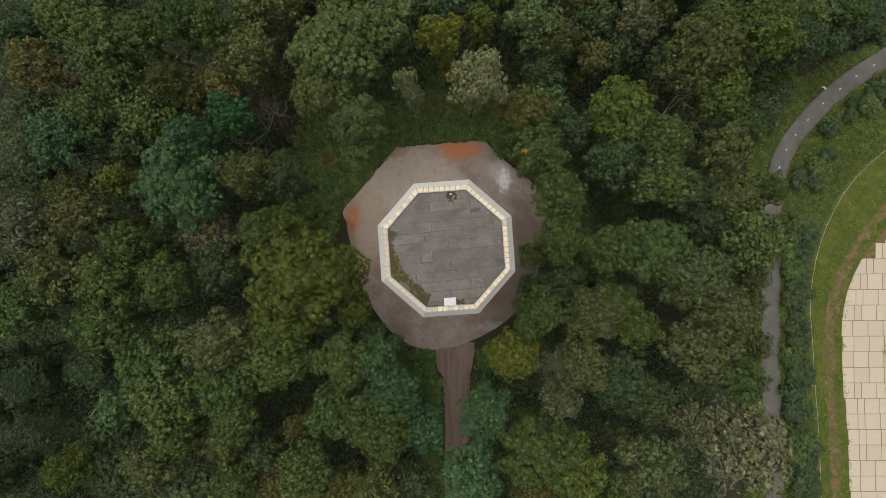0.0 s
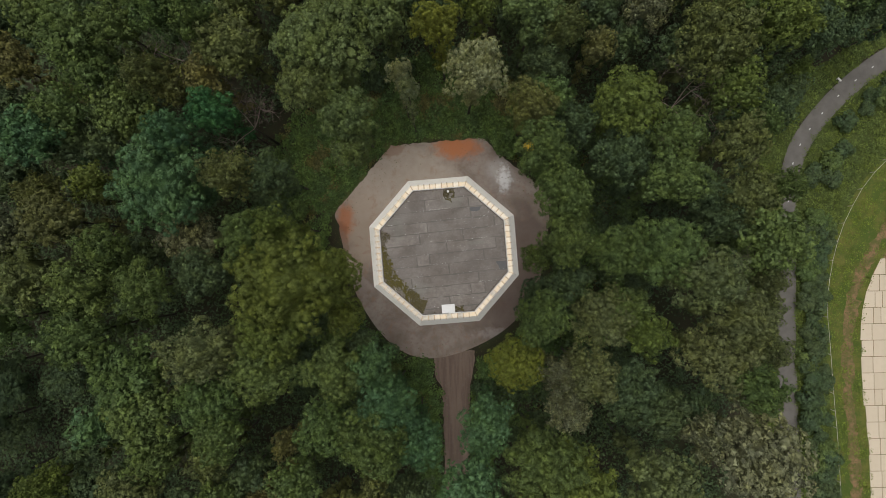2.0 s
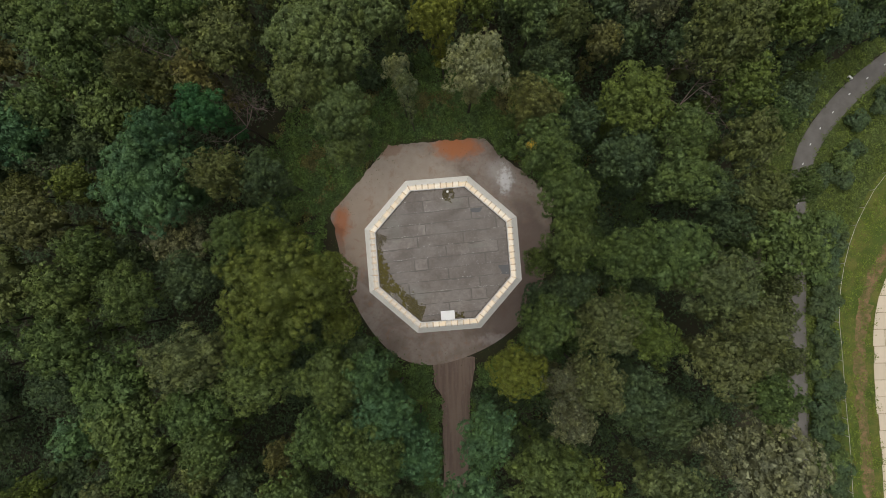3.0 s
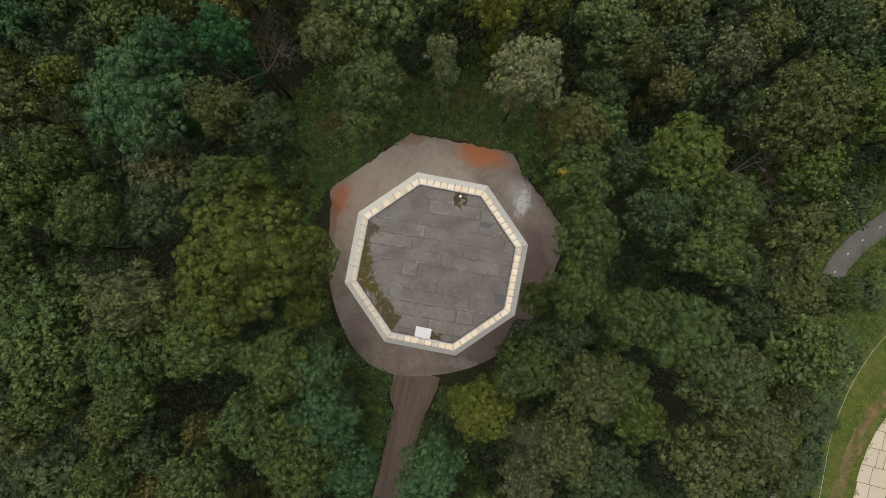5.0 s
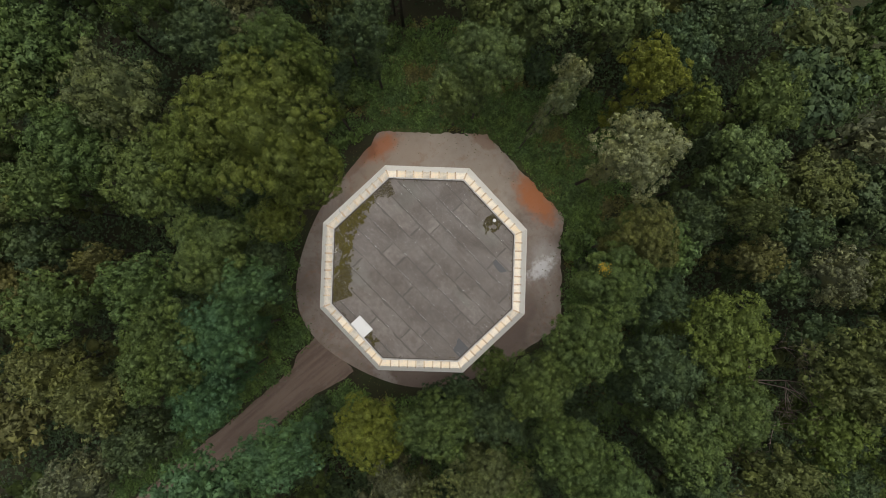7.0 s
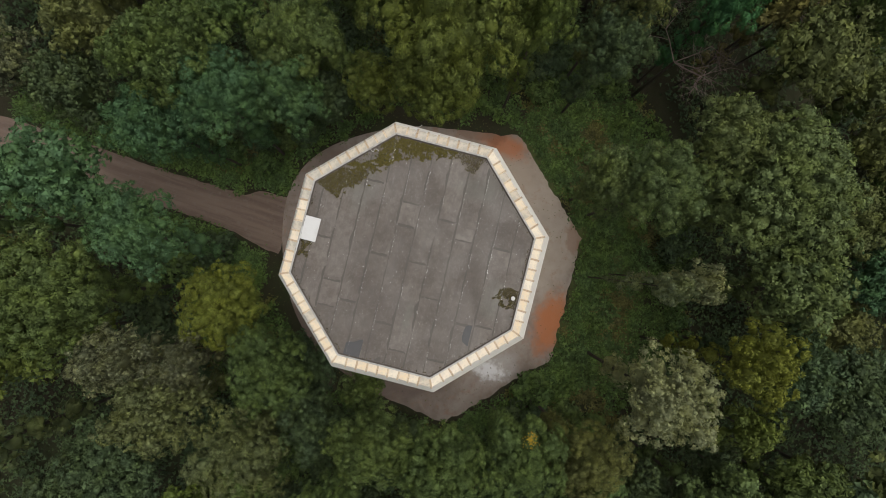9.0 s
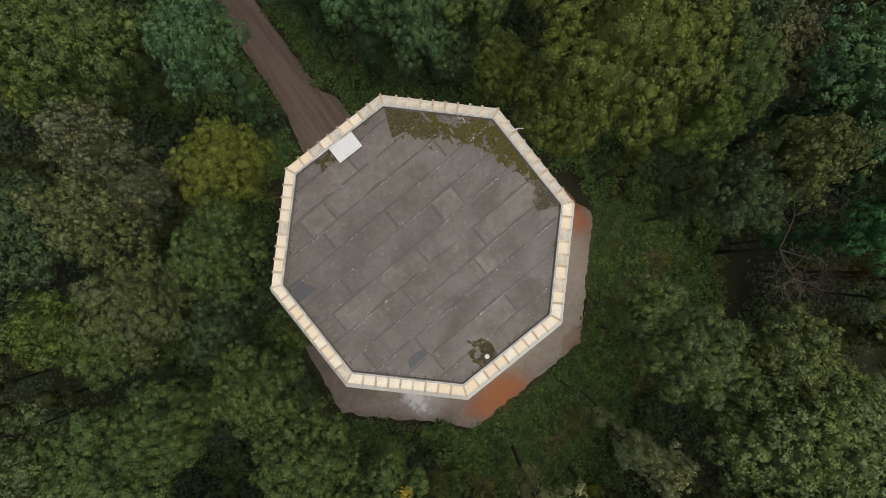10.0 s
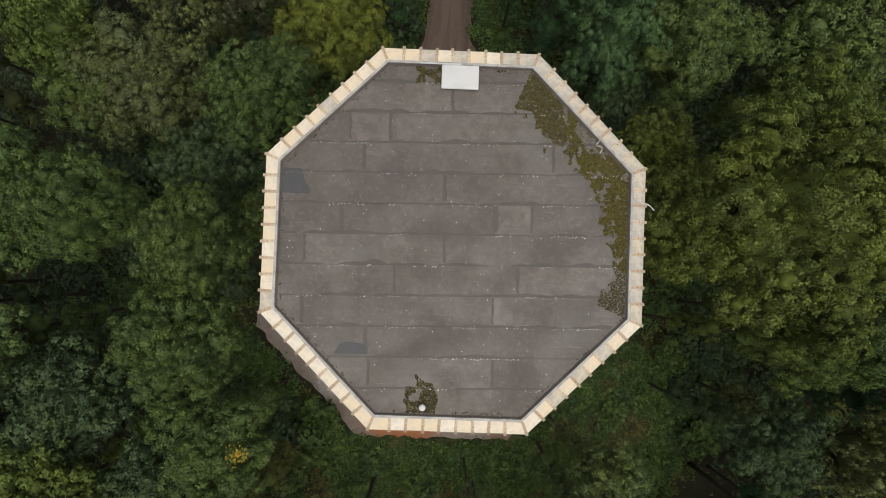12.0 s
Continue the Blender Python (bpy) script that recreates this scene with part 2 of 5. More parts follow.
def coping_mat(name, clean, worn, grime, lo):
    m, nt, b = mat(name, clean, 0.7)
    v = coords(nt, "Object")
    info = nt.nodes.new("ShaderNodeObjectInfo")
    c = mix(nt, info.outputs["Random"], clean, worn)
    c = mix(nt, ramp(nt, noise_fac(nt, v, 5, 6, 0.65), lo, lo + 0.3, 0, 0.8), c, grime)
    c = mix(nt, ramp(nt, noise_fac(nt, v, 10, 8, 0.75), 0.44, 0.74, 0, 0.45), c, tuple(0.74 * q for q in grime))
    c = mix(nt, ramp(nt, noise_fac(nt, v, 38, 4), 0.58, 0.74, 0, 0.4), c, (0.28, 0.25, 0.19))
    nt.links.new(c, b.inputs["Base Color"])
    bump(nt, b, noise_fac(nt, v, 40, 5), 0.25, 0.006)
    return m


M_COPE = coping_mat("cream_coping", (0.68, 0.615, 0.50), (0.65, 0.525, 0.35), (0.58, 0.53, 0.45), 0.42)
M_COPE_OLD = coping_mat("weathered_coping", (0.47, 0.43, 0.36), (0.54, 0.46, 0.34), (0.35, 0.33, 0.29), 0.40)
M_STRAP = coping_mat("strap", (0.58, 0.47, 0.33), (0.40, 0.295, 0.19), (0.30, 0.25, 0.18), 0.45)
M_METAL, nt, b = mat("zinc_flashing", (0.42, 0.42, 0.40), 0.6, 0.1)
nt.links.new(mix(nt, ramp(nt, noise_fac(nt, coords(nt), 4, 6), 0.35, 0.7), (0.40, 0.39, 0.365), (0.25, 0.24, 0.22)), b.inputs["Base Color"])
M_SCREW = mat("rusty_screw", (0.16, 0.09, 0.05), 0.6, 0.5)[0]

M_FELT, nt, b = mat("bitumen_felt", (0.16, 0.15, 0.148), 0.62, 0, 0.45)
v = coords(nt)
info = nt.nodes.new("ShaderNodeObjectInfo")
c = mix(nt, info.outputs["Random"], (0.086, 0.072, 0.059), (0.140, 0.120, 0.102))
c = mix(nt, ramp(nt, noise_fac(nt, v, 0.7, 6, 0.6, 0.2), 0.36, 0.66, 0, 0.75), c, (0.072, 0.059, 0.049))
c = mix(nt, ramp(nt, noise_fac(nt, v, 1.1, 6, 0.6, 0.2), 0.56, 0.76, 0, 0.35), c, (0.175, 0.158, 0.138))
c = mix(nt, ramp(nt, noise_fac(nt, v, 3.6, 6, 0.7), 0.40, 0.62, 0, 0.5), c, (0.062, 0.052, 0.043))
c = mix(nt, ramp(nt, noise_fac(nt, v, 11, 6, 0.7), 0.52, 0.72, 0, 0.42), c, (0.20, 0.182, 0.160))
c = mix(nt, ramp(nt, noise_fac(nt, v, 60, 4), 0.5, 0.8, 0, 0.30), c, (0.22, 0.205, 0.185))
# damp, greenish film where water stands
for x, y, rx, ry in ((-2.6, -2.9, 1.5, 0.9), (2.6, 0.45, 0.9, 0.25), (1.0, 3.9, 1.2, 0.6), (-3.6, 2.2, 0.8, 1.4)):
    c = mix(nt, calc(nt, "MULTIPLY", spot(nt, v, x, y, rx, ry, 0.6, 1.4, 0.3), 0.45), c, (0.098, 0.098, 0.080))
s = nt.nodes.new("ShaderNodeMapping")
s.inputs["Rotation"].default_value = (0, 0, radians(-1.4))
s.inputs["Scale"].default_value = (0.35, 3.2, 1)
nt.links.new(v, s.inputs["Vector"])
c = mix(nt, ramp(nt, noise_fac(nt, s.outputs[0], 1.4, 6, 0.65), 0.5, 0.72, 0, 0.6), c, (0.082, 0.068, 0.060))
c = mix(nt, ramp(nt, noise_fac(nt, s.outputs[0], 2.3, 6, 0.65), 0.6, 0.75, 0, 0.35), c, (0.20, 0.185, 0.165))
vo = node(nt, "ShaderNodeTexVoronoi", Scale=7.0)
nt.links.new(v, vo.inputs["Vector"])
dot = calc(nt, "MULTIPLY", ramp(nt, vo.outputs["Distance"], 0.06, 0.13, 1, 0), ramp(nt, noise_fac(nt, v, 1.1, 3), 0.53, 0.60))
sep = nt.nodes.new("ShaderNodeSeparateColor")
nt.links.new(vo.outputs["Color"], sep.inputs[0])
dot = calc(nt, "MULTIPLY", dot, ramp(nt, sep.outputs[0], 0.55, 0.6))
c = mix(nt, dot, c, (0.62, 0.62, 0.60))
nt.links.new(c, b.inputs["Base Color"])
nt.links.new(ramp(nt, noise_fac(nt, v, 0.8, 4), 0.3, 0.7, 0.42, 0.75), b.inputs["Roughness"])
bump(nt, b, calc(nt, "ADD", noise_fac(nt, v, 60, 4), calc(nt, "MULTIPLY", noise_fac(nt, v, 2.5, 4), 2.5)), 0.35, 0.012)
M_PATCH, nt, b = mat("dark_felt_patch", (0.085, 0.088, 0.095), 0.5)
nt.links.new(mix(nt, noise_fac(nt, coords(nt), 4, 5), (0.034, 0.034, 0.036), (0.052, 0.051, 0.053)), b.inputs["Base Color"])
M_SEAM = mat("bitumen_seam", (0.068, 0.058, 0.052), 0.7)[0]
M_LAP, nt, b = mat("bitumen_lap", (0.085, 0.076, 0.070), 0.55)
nt.links.new(mix(nt, noise_fac(nt, coords(nt), 3, 5), (0.052, 0.044, 0.038), (0.080, 0.068, 0.058)), b.inputs["Base Color"])
M_LICHEN = mat("white_lichen", (0.66, 0.66, 0.63), 0.9)[0]
M_MOSS, nt, b = mat("olive_moss", (0.12, 0.105, 0.02), 0.95, 0, 0.2)
geo = nt.nodes.new("ShaderNodeNewGeometry")
nt.links.new(mix(nt, geo.outputs["Random Per Island"], (0.028, 0.025, 0.010), (0.095, 0.080, 0.017)), b.inputs["Base Color"])
M_MOSS_D, nt, b = mat("dark_moss", (0.05, 0.04, 0.02), 0.95, 0, 0.2)
geo = nt.nodes.new("ShaderNodeNewGeometry")
nt.links.new(mix(nt, geo.outputs["Random Per Island"], (0.024, 0.020, 0.013), (0.066, 0.054, 0.022)), b.inputs["Base Color"])


# ---- mesh helpers ----
def mesh_of(name, verts, faces, material, smooth=False):
    me = bpy.data.meshes.new(name)
    me.from_pydata([tuple(map(float, p)) for p in verts], [], faces)
    me.materials.append(material)
    if smooth:
        me.polygons.foreach_set("use_smooth", [True] * len(me.polygons))
    me.update()
    return me


def part_mesh(name, me, parent, label="", m=None):
    ob = new(name, me)
    ob.parent = parent
    if m is not None:
        ob.matrix_basis = m
    return tagged(ob, label)


def part(name, bm, material, parent, label="", m=None):
    me = bpy.data.meshes.new(name)
    bm.to_mesh(me)
    bm.free()
    me.materials.append(material)
    return part_mesh(name, me, parent, label, m)


def box(sx, sy, sz, bevel=0.0, at=(0, 0, 0)):
    bm = bmesh.new()
    bmesh.ops.create_cube(bm, size=1, matrix=Matrix.Translation(at) @ Matrix.Diagonal((sx, sy, sz, 1)))
    if bevel:
        bmesh.ops.bevel(bm, geom=list(bm.edges), offset=bevel, segments=2, affect="EDGES")
    return bm


def prism(poly, z0, z1):
    """Verts and faces of an upright prism over a plan polygon (counter-clockwise)."""
    k = len(poly)
    v = [(x, y, z0) for x, y in poly] + [(x, y, z1) for x, y in poly]
    f = [tuple(range(k - 1, -1, -1)), tuple(range(k, 2 * k))]
    f += [(i, (i + 1) % k, k + (i + 1) % k, k + i) for i in range(k)]
    return v, f


def thing(name, label, category, group="", kind="", m=None):
    ob = new(name)
    ob.empty_display_size = 0.3
    if m is not None:
        ob.matrix_basis = m
    return tagged(ob, label, category, group, kind)


def corner(ap, k):
    a, r = radians(67.5 - 45 * k), ap / math.cos(math.pi / 8)
    return Vector((r * math.cos(a), r * math.sin(a)))


def octagon(ap):
    return [tuple(corner(ap, -k)) for k in range(8)]


def clip(poly, ap):
    """The part of a plan polygon inside the octagon."""
    for e in range(8):
        a = radians(90 - 45 * e)
        nx, ny = math.cos(a), math.sin(a)
        out = []
        for i, p in enumerate(poly):
            q = poly[(i + 1) % len(poly)]
            dp, dq = ap - p[0] * nx - p[1] * ny, ap - q[0] * nx - q[1] * ny
            if dp >= 0:
                out.append(p)
            if dp * dq < 0:
                s = dp / (dp - dq)
                out.append((p[0] + s * (q[0] - p[0]), p[1] + s * (q[1] - p[1])))
        poly = out
        if len(poly) < 3:
            return []
    return poly


# ---- ground, paving, paths ----
n, f = prism([(-1800, -1800), (1800, -1800), (1800, 1800), (-1800, 1800)], -0.5, 0.0)
tagged(new("ground", mesh_of("ground", n, f, M_SOIL)), "dark woodland floor of leaf litter and earth", "ground", kind="structure")


def ragged(poly, step, amp, seed):
    r = random.Random(seed)
    out = []
    for i, p in enumerate(poly):
        q = poly[(i + 1) % len(poly)]
        k = max(1, int(math.dist(p, q) / step))
        nx, ny = (q[1] - p[1]) / math.dist(p, q), -(q[0] - p[0]) / math.dist(p, q)
        for j in range(k):
            s = j / k
            o = amp * (0.6 * noise.noise((p[0] + s * (q[0] - p[0]), (p[1] + s * (q[1] - p[1])) * 0.7, seed)) + 0.5 * r.uniform(-1, 1))
            out.append((p[0] + s * (q[0] - p[0]) + nx * o, p[1] + s * (q[1] - p[1]) + ny * o))
    return out


ct, st = math.cos(radians(TURN)), math.sin(radians(TURN))
pave_poly = [(ct * x - st * y, st * x + ct * y) for x, y in octagon(PAVE)]


def worn_round(x, y):
    """The apron's southern corners are overgrown and worn round, least where the path comes in."""
    q, s = math.hypot(x, y), min(1.0, max(0.0, (6.0 - y) / 8.0))
    path_side = math.exp(-((math.degrees(math.atan2(y, x)) + 108) / 26) ** 2)
    k = min(1.0, (13.2 + 1.55 * path_side) / q) ** s
    return x * k, y * k


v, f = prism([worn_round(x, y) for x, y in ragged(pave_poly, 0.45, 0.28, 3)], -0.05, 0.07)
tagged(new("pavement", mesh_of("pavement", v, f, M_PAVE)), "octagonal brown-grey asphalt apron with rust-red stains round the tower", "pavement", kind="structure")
path_poly = [(-0.2, -60), (3.4, -60), (3.0, -40), (2.9, -25), (3.05, -18.2), (3.6, -16.2), (3.75, -13.4), (-1.75, -13.6), (-1.5, -17.0), (-0.65, -18.4), (-0.45, -27), (-0.5, -40)]
v, f = prism(ragged(path_poly, 0.5, 0.15, 5), -0.05, 0.05)
tagged(new("footpath", mesh_of("footpath", v, f, M_PATH)), "muddy reddish-brown path leading to the paved apron", "path", kind="structure")


def smooth_line(pts, step):
    """A curve through the points, sampled every step metres."""
    P = [np.array(p, float) for p in pts]
    P = [2 * P[0] - P[1]] + P + [2 * P[-1] - P[-2]]
    out = []
    for i in range(1, len(P) - 2):
        k = max(2, int(np.linalg.norm(P[i + 1] - P[i]) / step))
        for j in range(k):
            s = j / k
            out.append(0.5 * ((2 * P[i]) + (P[i + 1] - P[i - 1]) * s + (2 * P[i - 1] - 5 * P[i] + 4 * P[i + 1] - P[i + 2]) * s * s + (3 * P[i] - P[i - 1] - 3 * P[i + 1] + P[i + 2]) * s ** 3))
    out.append(P[-2])
    return np.array(out)


def sides(line, left, right):
    d = np.gradient(line, axis=0)
    d /= np.linalg.norm(d, axis=1)[:, None]
    nrm = np.stack([-d[:, 1], d[:, 0]], 1)
    return line + nrm * left, line + nrm * right


def ribbon(name, line, left, right, z0, z1, material, label, category, rag=0.0, seed=1):
    L, R = sides(line, left, right)
    r = np.random.default_rng(seed)
    L, R = L + r.normal(0, rag, L.shape), R + r.normal(0, rag, R.shape)
    k = len(L)
    v = [(*p, z) for z in (z0, z1) for row in (L, R) for p in row]
    f = []
    for i in range(k - 1):
        f += [(2 * k + i, 3 * k + i, 3 * k + i + 1, 2 * k + i + 1), (i, 2 * k + i, 2 * k + i + 1, i + 1), (k + i + 1, 3 * k + i + 1, 3 * k + i, k + i)]
    return tagged(new(name, mesh_of(name, v, f, material)), label, category, kind="structure")


cycle = smooth_line([(95, 38), (78, 33.5), (67, 29.3), (59.2, 24.9), (56.6, 23.2), (54.2, 21.3), (51.9, 19.2), (49.8, 16.8), (47.9, 14.2), (46.5, 11.0), (45.8, 6), (45.5, 0), (45.3, -9), (45.4, -20), (45.7, -32), (46.0, -60)], 0.8)
ribbon("road", cycle, -1.3, 1.3, -0.05, 0.05, M_ASPHALT, "grey asphalt cycle path with white centre dashes", "cycle path", 0.015, 2)
fence_line = smooth_line([(78, 24), (69, 18.5), (61.4, 13.7), (56.4, 9.3), (53.7, 5.2), (52.0, 1.5), (50.8, -3), (50.2, -8), (50.5, -13), (50.9, -20), (51.4, -27), (51.8, -40), (52, -60)], 0.5)
slab_line = smooth_line([(90, 8), (76, 5.5), (68, 3), (63.4, 0.2), (60.9, -2.9), (59.2, -6.5), (58.5, -10), (58.3, -14.6), (58.5, -19.4), (58.9, -25), (59.3, -31), (59.6, -45), (59.8, -60)], 0.25)
verge = smooth_line([(84, 18), (74, 13.5), (66, 8.6), (60, 3.6), (56.2, -2), (54.2, -7.5), (53.4, -13), (53.5, -20), (54, -27), (54.6, -40), (54.8, -60)], 0.8)
ribbon("roadside_grass", cycle, -4.4, -1.35, -0.05, 0.03, M_LUSH, "strip of lush grass beside the cycle path", "grass", 0.2, 8)


def resample(line, k):
    s = np.concatenate([[0], np.cumsum(np.linalg.norm(np.diff(line, axis=0), axis=1))])
    q = np.linspace(0, s[-1], k)
    return np.column_stack([np.interp(q, s, line[:, 0]), np.interp(q, s, line[:, 1])])


# lush grass between the cycle path and the fence
A, B = resample(sides(cycle, 1.25, 0.0)[0], 140), resample(sides(fence_line, 0.4, 0.0)[0], 140)
v = [(*p, z) for z in (-0.05, 0.03) for row in (A, B) for p in row]
f = []
for i in range(139):
    f += [(280 + i, 420 + i, 420 + i + 1, 280 + i + 1), (i, 280 + i, 280 + i + 1, i + 1), (140 + i + 1, 420 + i + 1, 420 + i, 140 + i)]
tagged(new("roadside_grass", mesh_of("roadside_grass", v, f, M_LUSH)), "lush grass between the cycle path and the fence", "grass", kind="structure")
# the verge lies between the fence and the far side of the slab lane
W, E = resample(fence_line, 140), resample(sides(slab_line, 7.0, 0.0)[0], 140)
v = [(*p, z) for z in (-0.05, 0.035) for row in (W, E) for p in row]
f = []
for i in range(139):
    f += [(280 + i, 420 + i, 420 + i + 1, 280 + i + 1), (i, 280 + i, 280 + i + 1, i + 1), (140 + i + 1, 420 + i + 1, 420 + i, 140 + i)]
tagged(new("grass_verge", mesh_of("grass_verge", v, f, M_GRASS)), "rough mown grass verge with bare patches", "grass", kind="structure")
ribbon("lane_bed", slab_line, -3.0, 3.4, 0.0, 0.039, M_DIRT, "brown earth bed under the slabs", "earth", 0.1, 7)
ribbon("dirt_track", verge, -0.75, 0.75, 0.0, 0.041, M_DIRT, "worn earth track along the grass verge", "track", 0.22, 5)


# ---- the tower ----
tower = thing("tower", "octagonal concrete tower with cream coping and flat grey felt roof", "tower", m=pose(0, 0, 0, 0, 0, TURN))
AP_SHAFT = 5.3


def ring(ap0, z0, ap1, z1, ap2, z2, ap3, z3):
    """A closed octagonal ring through four profile points."""
    v, f = [], []
    prof = ((ap0, z0), (ap1, z1), (ap2, z2), (ap3, z3))
    for ap, z in prof:
        v += [(x, y, z) for x, y in octagon(ap)]
    for i in range(4):
        for k in range(8):
            f.append((8 * i + k, 8 * i + (k + 1) % 8, 8 * ((i + 1) % 4) + (k + 1) % 8, 8 * ((i + 1) % 4) + k))
    return v, f


v, f = prism(octagon(AP_SHAFT), -0.1, Z_SKIRT + 0.4)
part_mesh("wall", mesh_of("wall", v, f, M_SHAFT), tower, "grey rendered tower wall")
v, f = ring(AP_IN + 0.03, 33.2, AP_OUT - 0.06, 33.2, AP_OUT - 0.06, 33.99, AP_IN + 0.03, 33.99)
part_mesh("parapet", mesh_of("parapet", v, f, M_SKIRT), tower)

# flared white skirt under the coping, one panel a side
for e in range(8):
    a0, a1 = corner(1, e - 1), corner(1, e)
    prof = [(AP_OUT - 0.05, 33.96), (AP_SKIRT, Z_SKIRT), (AP_SKIRT - 0.12, Z_SKIRT - 0.02), (AP_OUT - 0.25, 33.5)]
    v, f = [], []
    for ap, z in prof:
        for s in (0.0015, 0.25, 0.5, 0.75, 0.9985):
            p = a0.lerp(a1, s) * ap
            v.append((p.x, p.y, z))
    for i in range(4):
        j = (i + 1) % 4
        f += [(5 * i + k, 5 * i + k + 1, 5 * j + k + 1, 5 * j + k) for k in range(4)]
    f += [(0, 5, 10, 15), (19, 14, 9, 4)]
    part_mesh("skirt_panel", mesh_of("skirt_panel", v, f, M_SKIRT), tower, "flared whitewashed panel" if e == 0 else "")
# thin drip moulding at the skirt's foot
v, f = ring(AP_SKIRT - 0.1, Z_SKIRT - 0.12, AP_SKIRT + 0.0, Z_SKIRT - 0.12, AP_SKIRT + 0.0, Z_SKIRT - 0.03, AP_SKIRT - 0.1, Z_SKIRT - 0.03)
part_mesh("drip_edge", mesh_of("drip_edge", v, f, M_SKIRT), tower)
v, f = prism(octagon(AP_SKIRT - 0.11), Z_SKIRT - 0.1, Z_SKIRT + 0.05)
part_mesh("soffit", mesh_of("soffit", v, f, M_SHAFT), tower)

# flashing along the inner edge
v, f = ring(AP_IN - 0.015, DECK + 0.02, AP_IN + 0.045, DECK + 0.05, AP_IN + 0.05, TOP + 0.022, AP_IN - 0.015, TOP + 0.022)
part_mesh("flashing", mesh_of("flashing", v, f, M_METAL), tower, "light grey zinc flashing strip")
# inner gutter lip, a second thin strip
v, f = ring(AP_IN - 0.08, DECK, AP_IN - 0.015, DECK, AP_IN - 0.015, TOP - 0.03, AP_IN - 0.03, TOP - 0.03)
part_mesh("upstand", mesh_of("upstand", v, f, M_FELT), tower, "felt upstand below the flashing")

# coping panels, straps and screws: nine panels a side
w_in, w_out = AP_IN + 0.055, AP_OUT
w_mid = (w_in + w_out) / 2


def bevelled_panel(length, skew0=0.0, skew1=0.0):
    """A coping panel: x along the side, y outwards, falling outwards a little."""
    bm = bmesh.new()
    h = length / 2
    vs = [bm.verts.new(p) for p in ((-h, w_in - w_mid, 0.0), (h, w_in - w_mid, 0.0), (h + skew1, w_out - w_mid, -0.02), (-h - skew0, w_out - w_mid, -0.02))]
    vt = [bm.verts.new(p.co + Vector((0, 0, 0.055))) for p in vs]
    bm.faces.new(vs[::-1])
    bm.faces.new(vt)
    for i in range(4):
        bm.faces.new((vs[i], vs[(i + 1) % 4], vt[(i + 1) % 4], vt[i]))
    bmesh.ops.bevel(bm, geom=[e for e in bm.edges if e.verts[0].co.z > 0.02 and e.verts[1].co.z > 0.02], offset=0.008, segments=1, affect="EDGES")
    return bm


def to_mesh(name, bm, material):
    me = bpy.data.meshes.new(name)
    bm.to_mesh(me)
    bm.free()
    me.materials.append(material)
    return me


t8 = math.tan(math.pi / 8)
half_in, half_out = w_in * t8, w_out * t8
in_gap = 2 * half_in / 9
panel = {m: to_mesh("coping_panel", bevelled_panel(in_gap - 0.006), m) for m in (M_COPE, M_COPE_OLD)}
endp = {}
for m in (M_COPE, M_COPE_OLD):
    endp[m, 0] = to_mesh("coping_panel", bevelled_panel(in_gap - 0.006, half_out - half_in, 0), m)
    endp[m, 1] = to_mesh("coping_panel", bevelled_panel(in_gap - 0.006, 0, half_out - half_in), m)
bm = box(0.085, w_out - w_in + 0.055, 0.030, 0.005, (0, 0.02, 0.052))
extra = box(0.085, 0.022, 0.07, 0.004, (0, w_out - w_mid + 0.04, 0.024))
tmp = bpy.data.meshes.new("tmp")
extra.to_mesh(tmp)
extra.free()
bm.from_mesh(tmp)
strap = to_mesh("strap", bm, M_STRAP)
bm = bmesh.new()
bmesh.ops.create_cone(bm, cap_ends=True, segments=8, radius1=0.016, radius2=0.011, depth=0.016)
screw = to_mesh("screw", bm, M_SCREW)
for e in range(8):
    turn = Matrix.Rotation(radians(-45 * e), 4, "Z")
    for j in range(9):
        x = -half_in + (j + 0.5) * in_gap
        old = e in (5, 6) or rnd.random() < (0.35 if e in (7, 4) else 0.08)
        m = M_COPE_OLD if old else M_COPE
        me = endp[m, 0] if j == 0 else endp[m, 1] if j == 8 else panel[m]
        lift = rnd.uniform(-0.004, 0.004)
        p = part_mesh("coping_panel", me, tower, "", turn @ pose(x, w_mid + rnd.uniform(-0.006, 0.006), TOP - 0.055 + lift, 0, 0, rnd.uniform(-0.5, 0.5)))
    for j in range(1, 9):
        x = -half_in + j * in_gap
        s = part_mesh("strap", strap, tower, "", turn @ pose(x + rnd.uniform(-0.012, 0.012), w_mid + rnd.uniform(-0.012, 0.012), TOP - 0.054, 0, 0, rnd.uniform(-3, 3)))
        part_mesh("screw", screw, s, "", pose(0, 0.02, 0.074))
    # mitre strap at the corner
    turn = Matrix.Rotation(radians(-45 * e - 22.5), 4, "Z") @ pose(0, w_mid / math.cos(math.pi / 8), TOP - 0.052)
    s = part_mesh("strap", strap, tower, "", turn)
    part_mesh("screw", screw, s, "", pose(0, 0.02, 0.074))

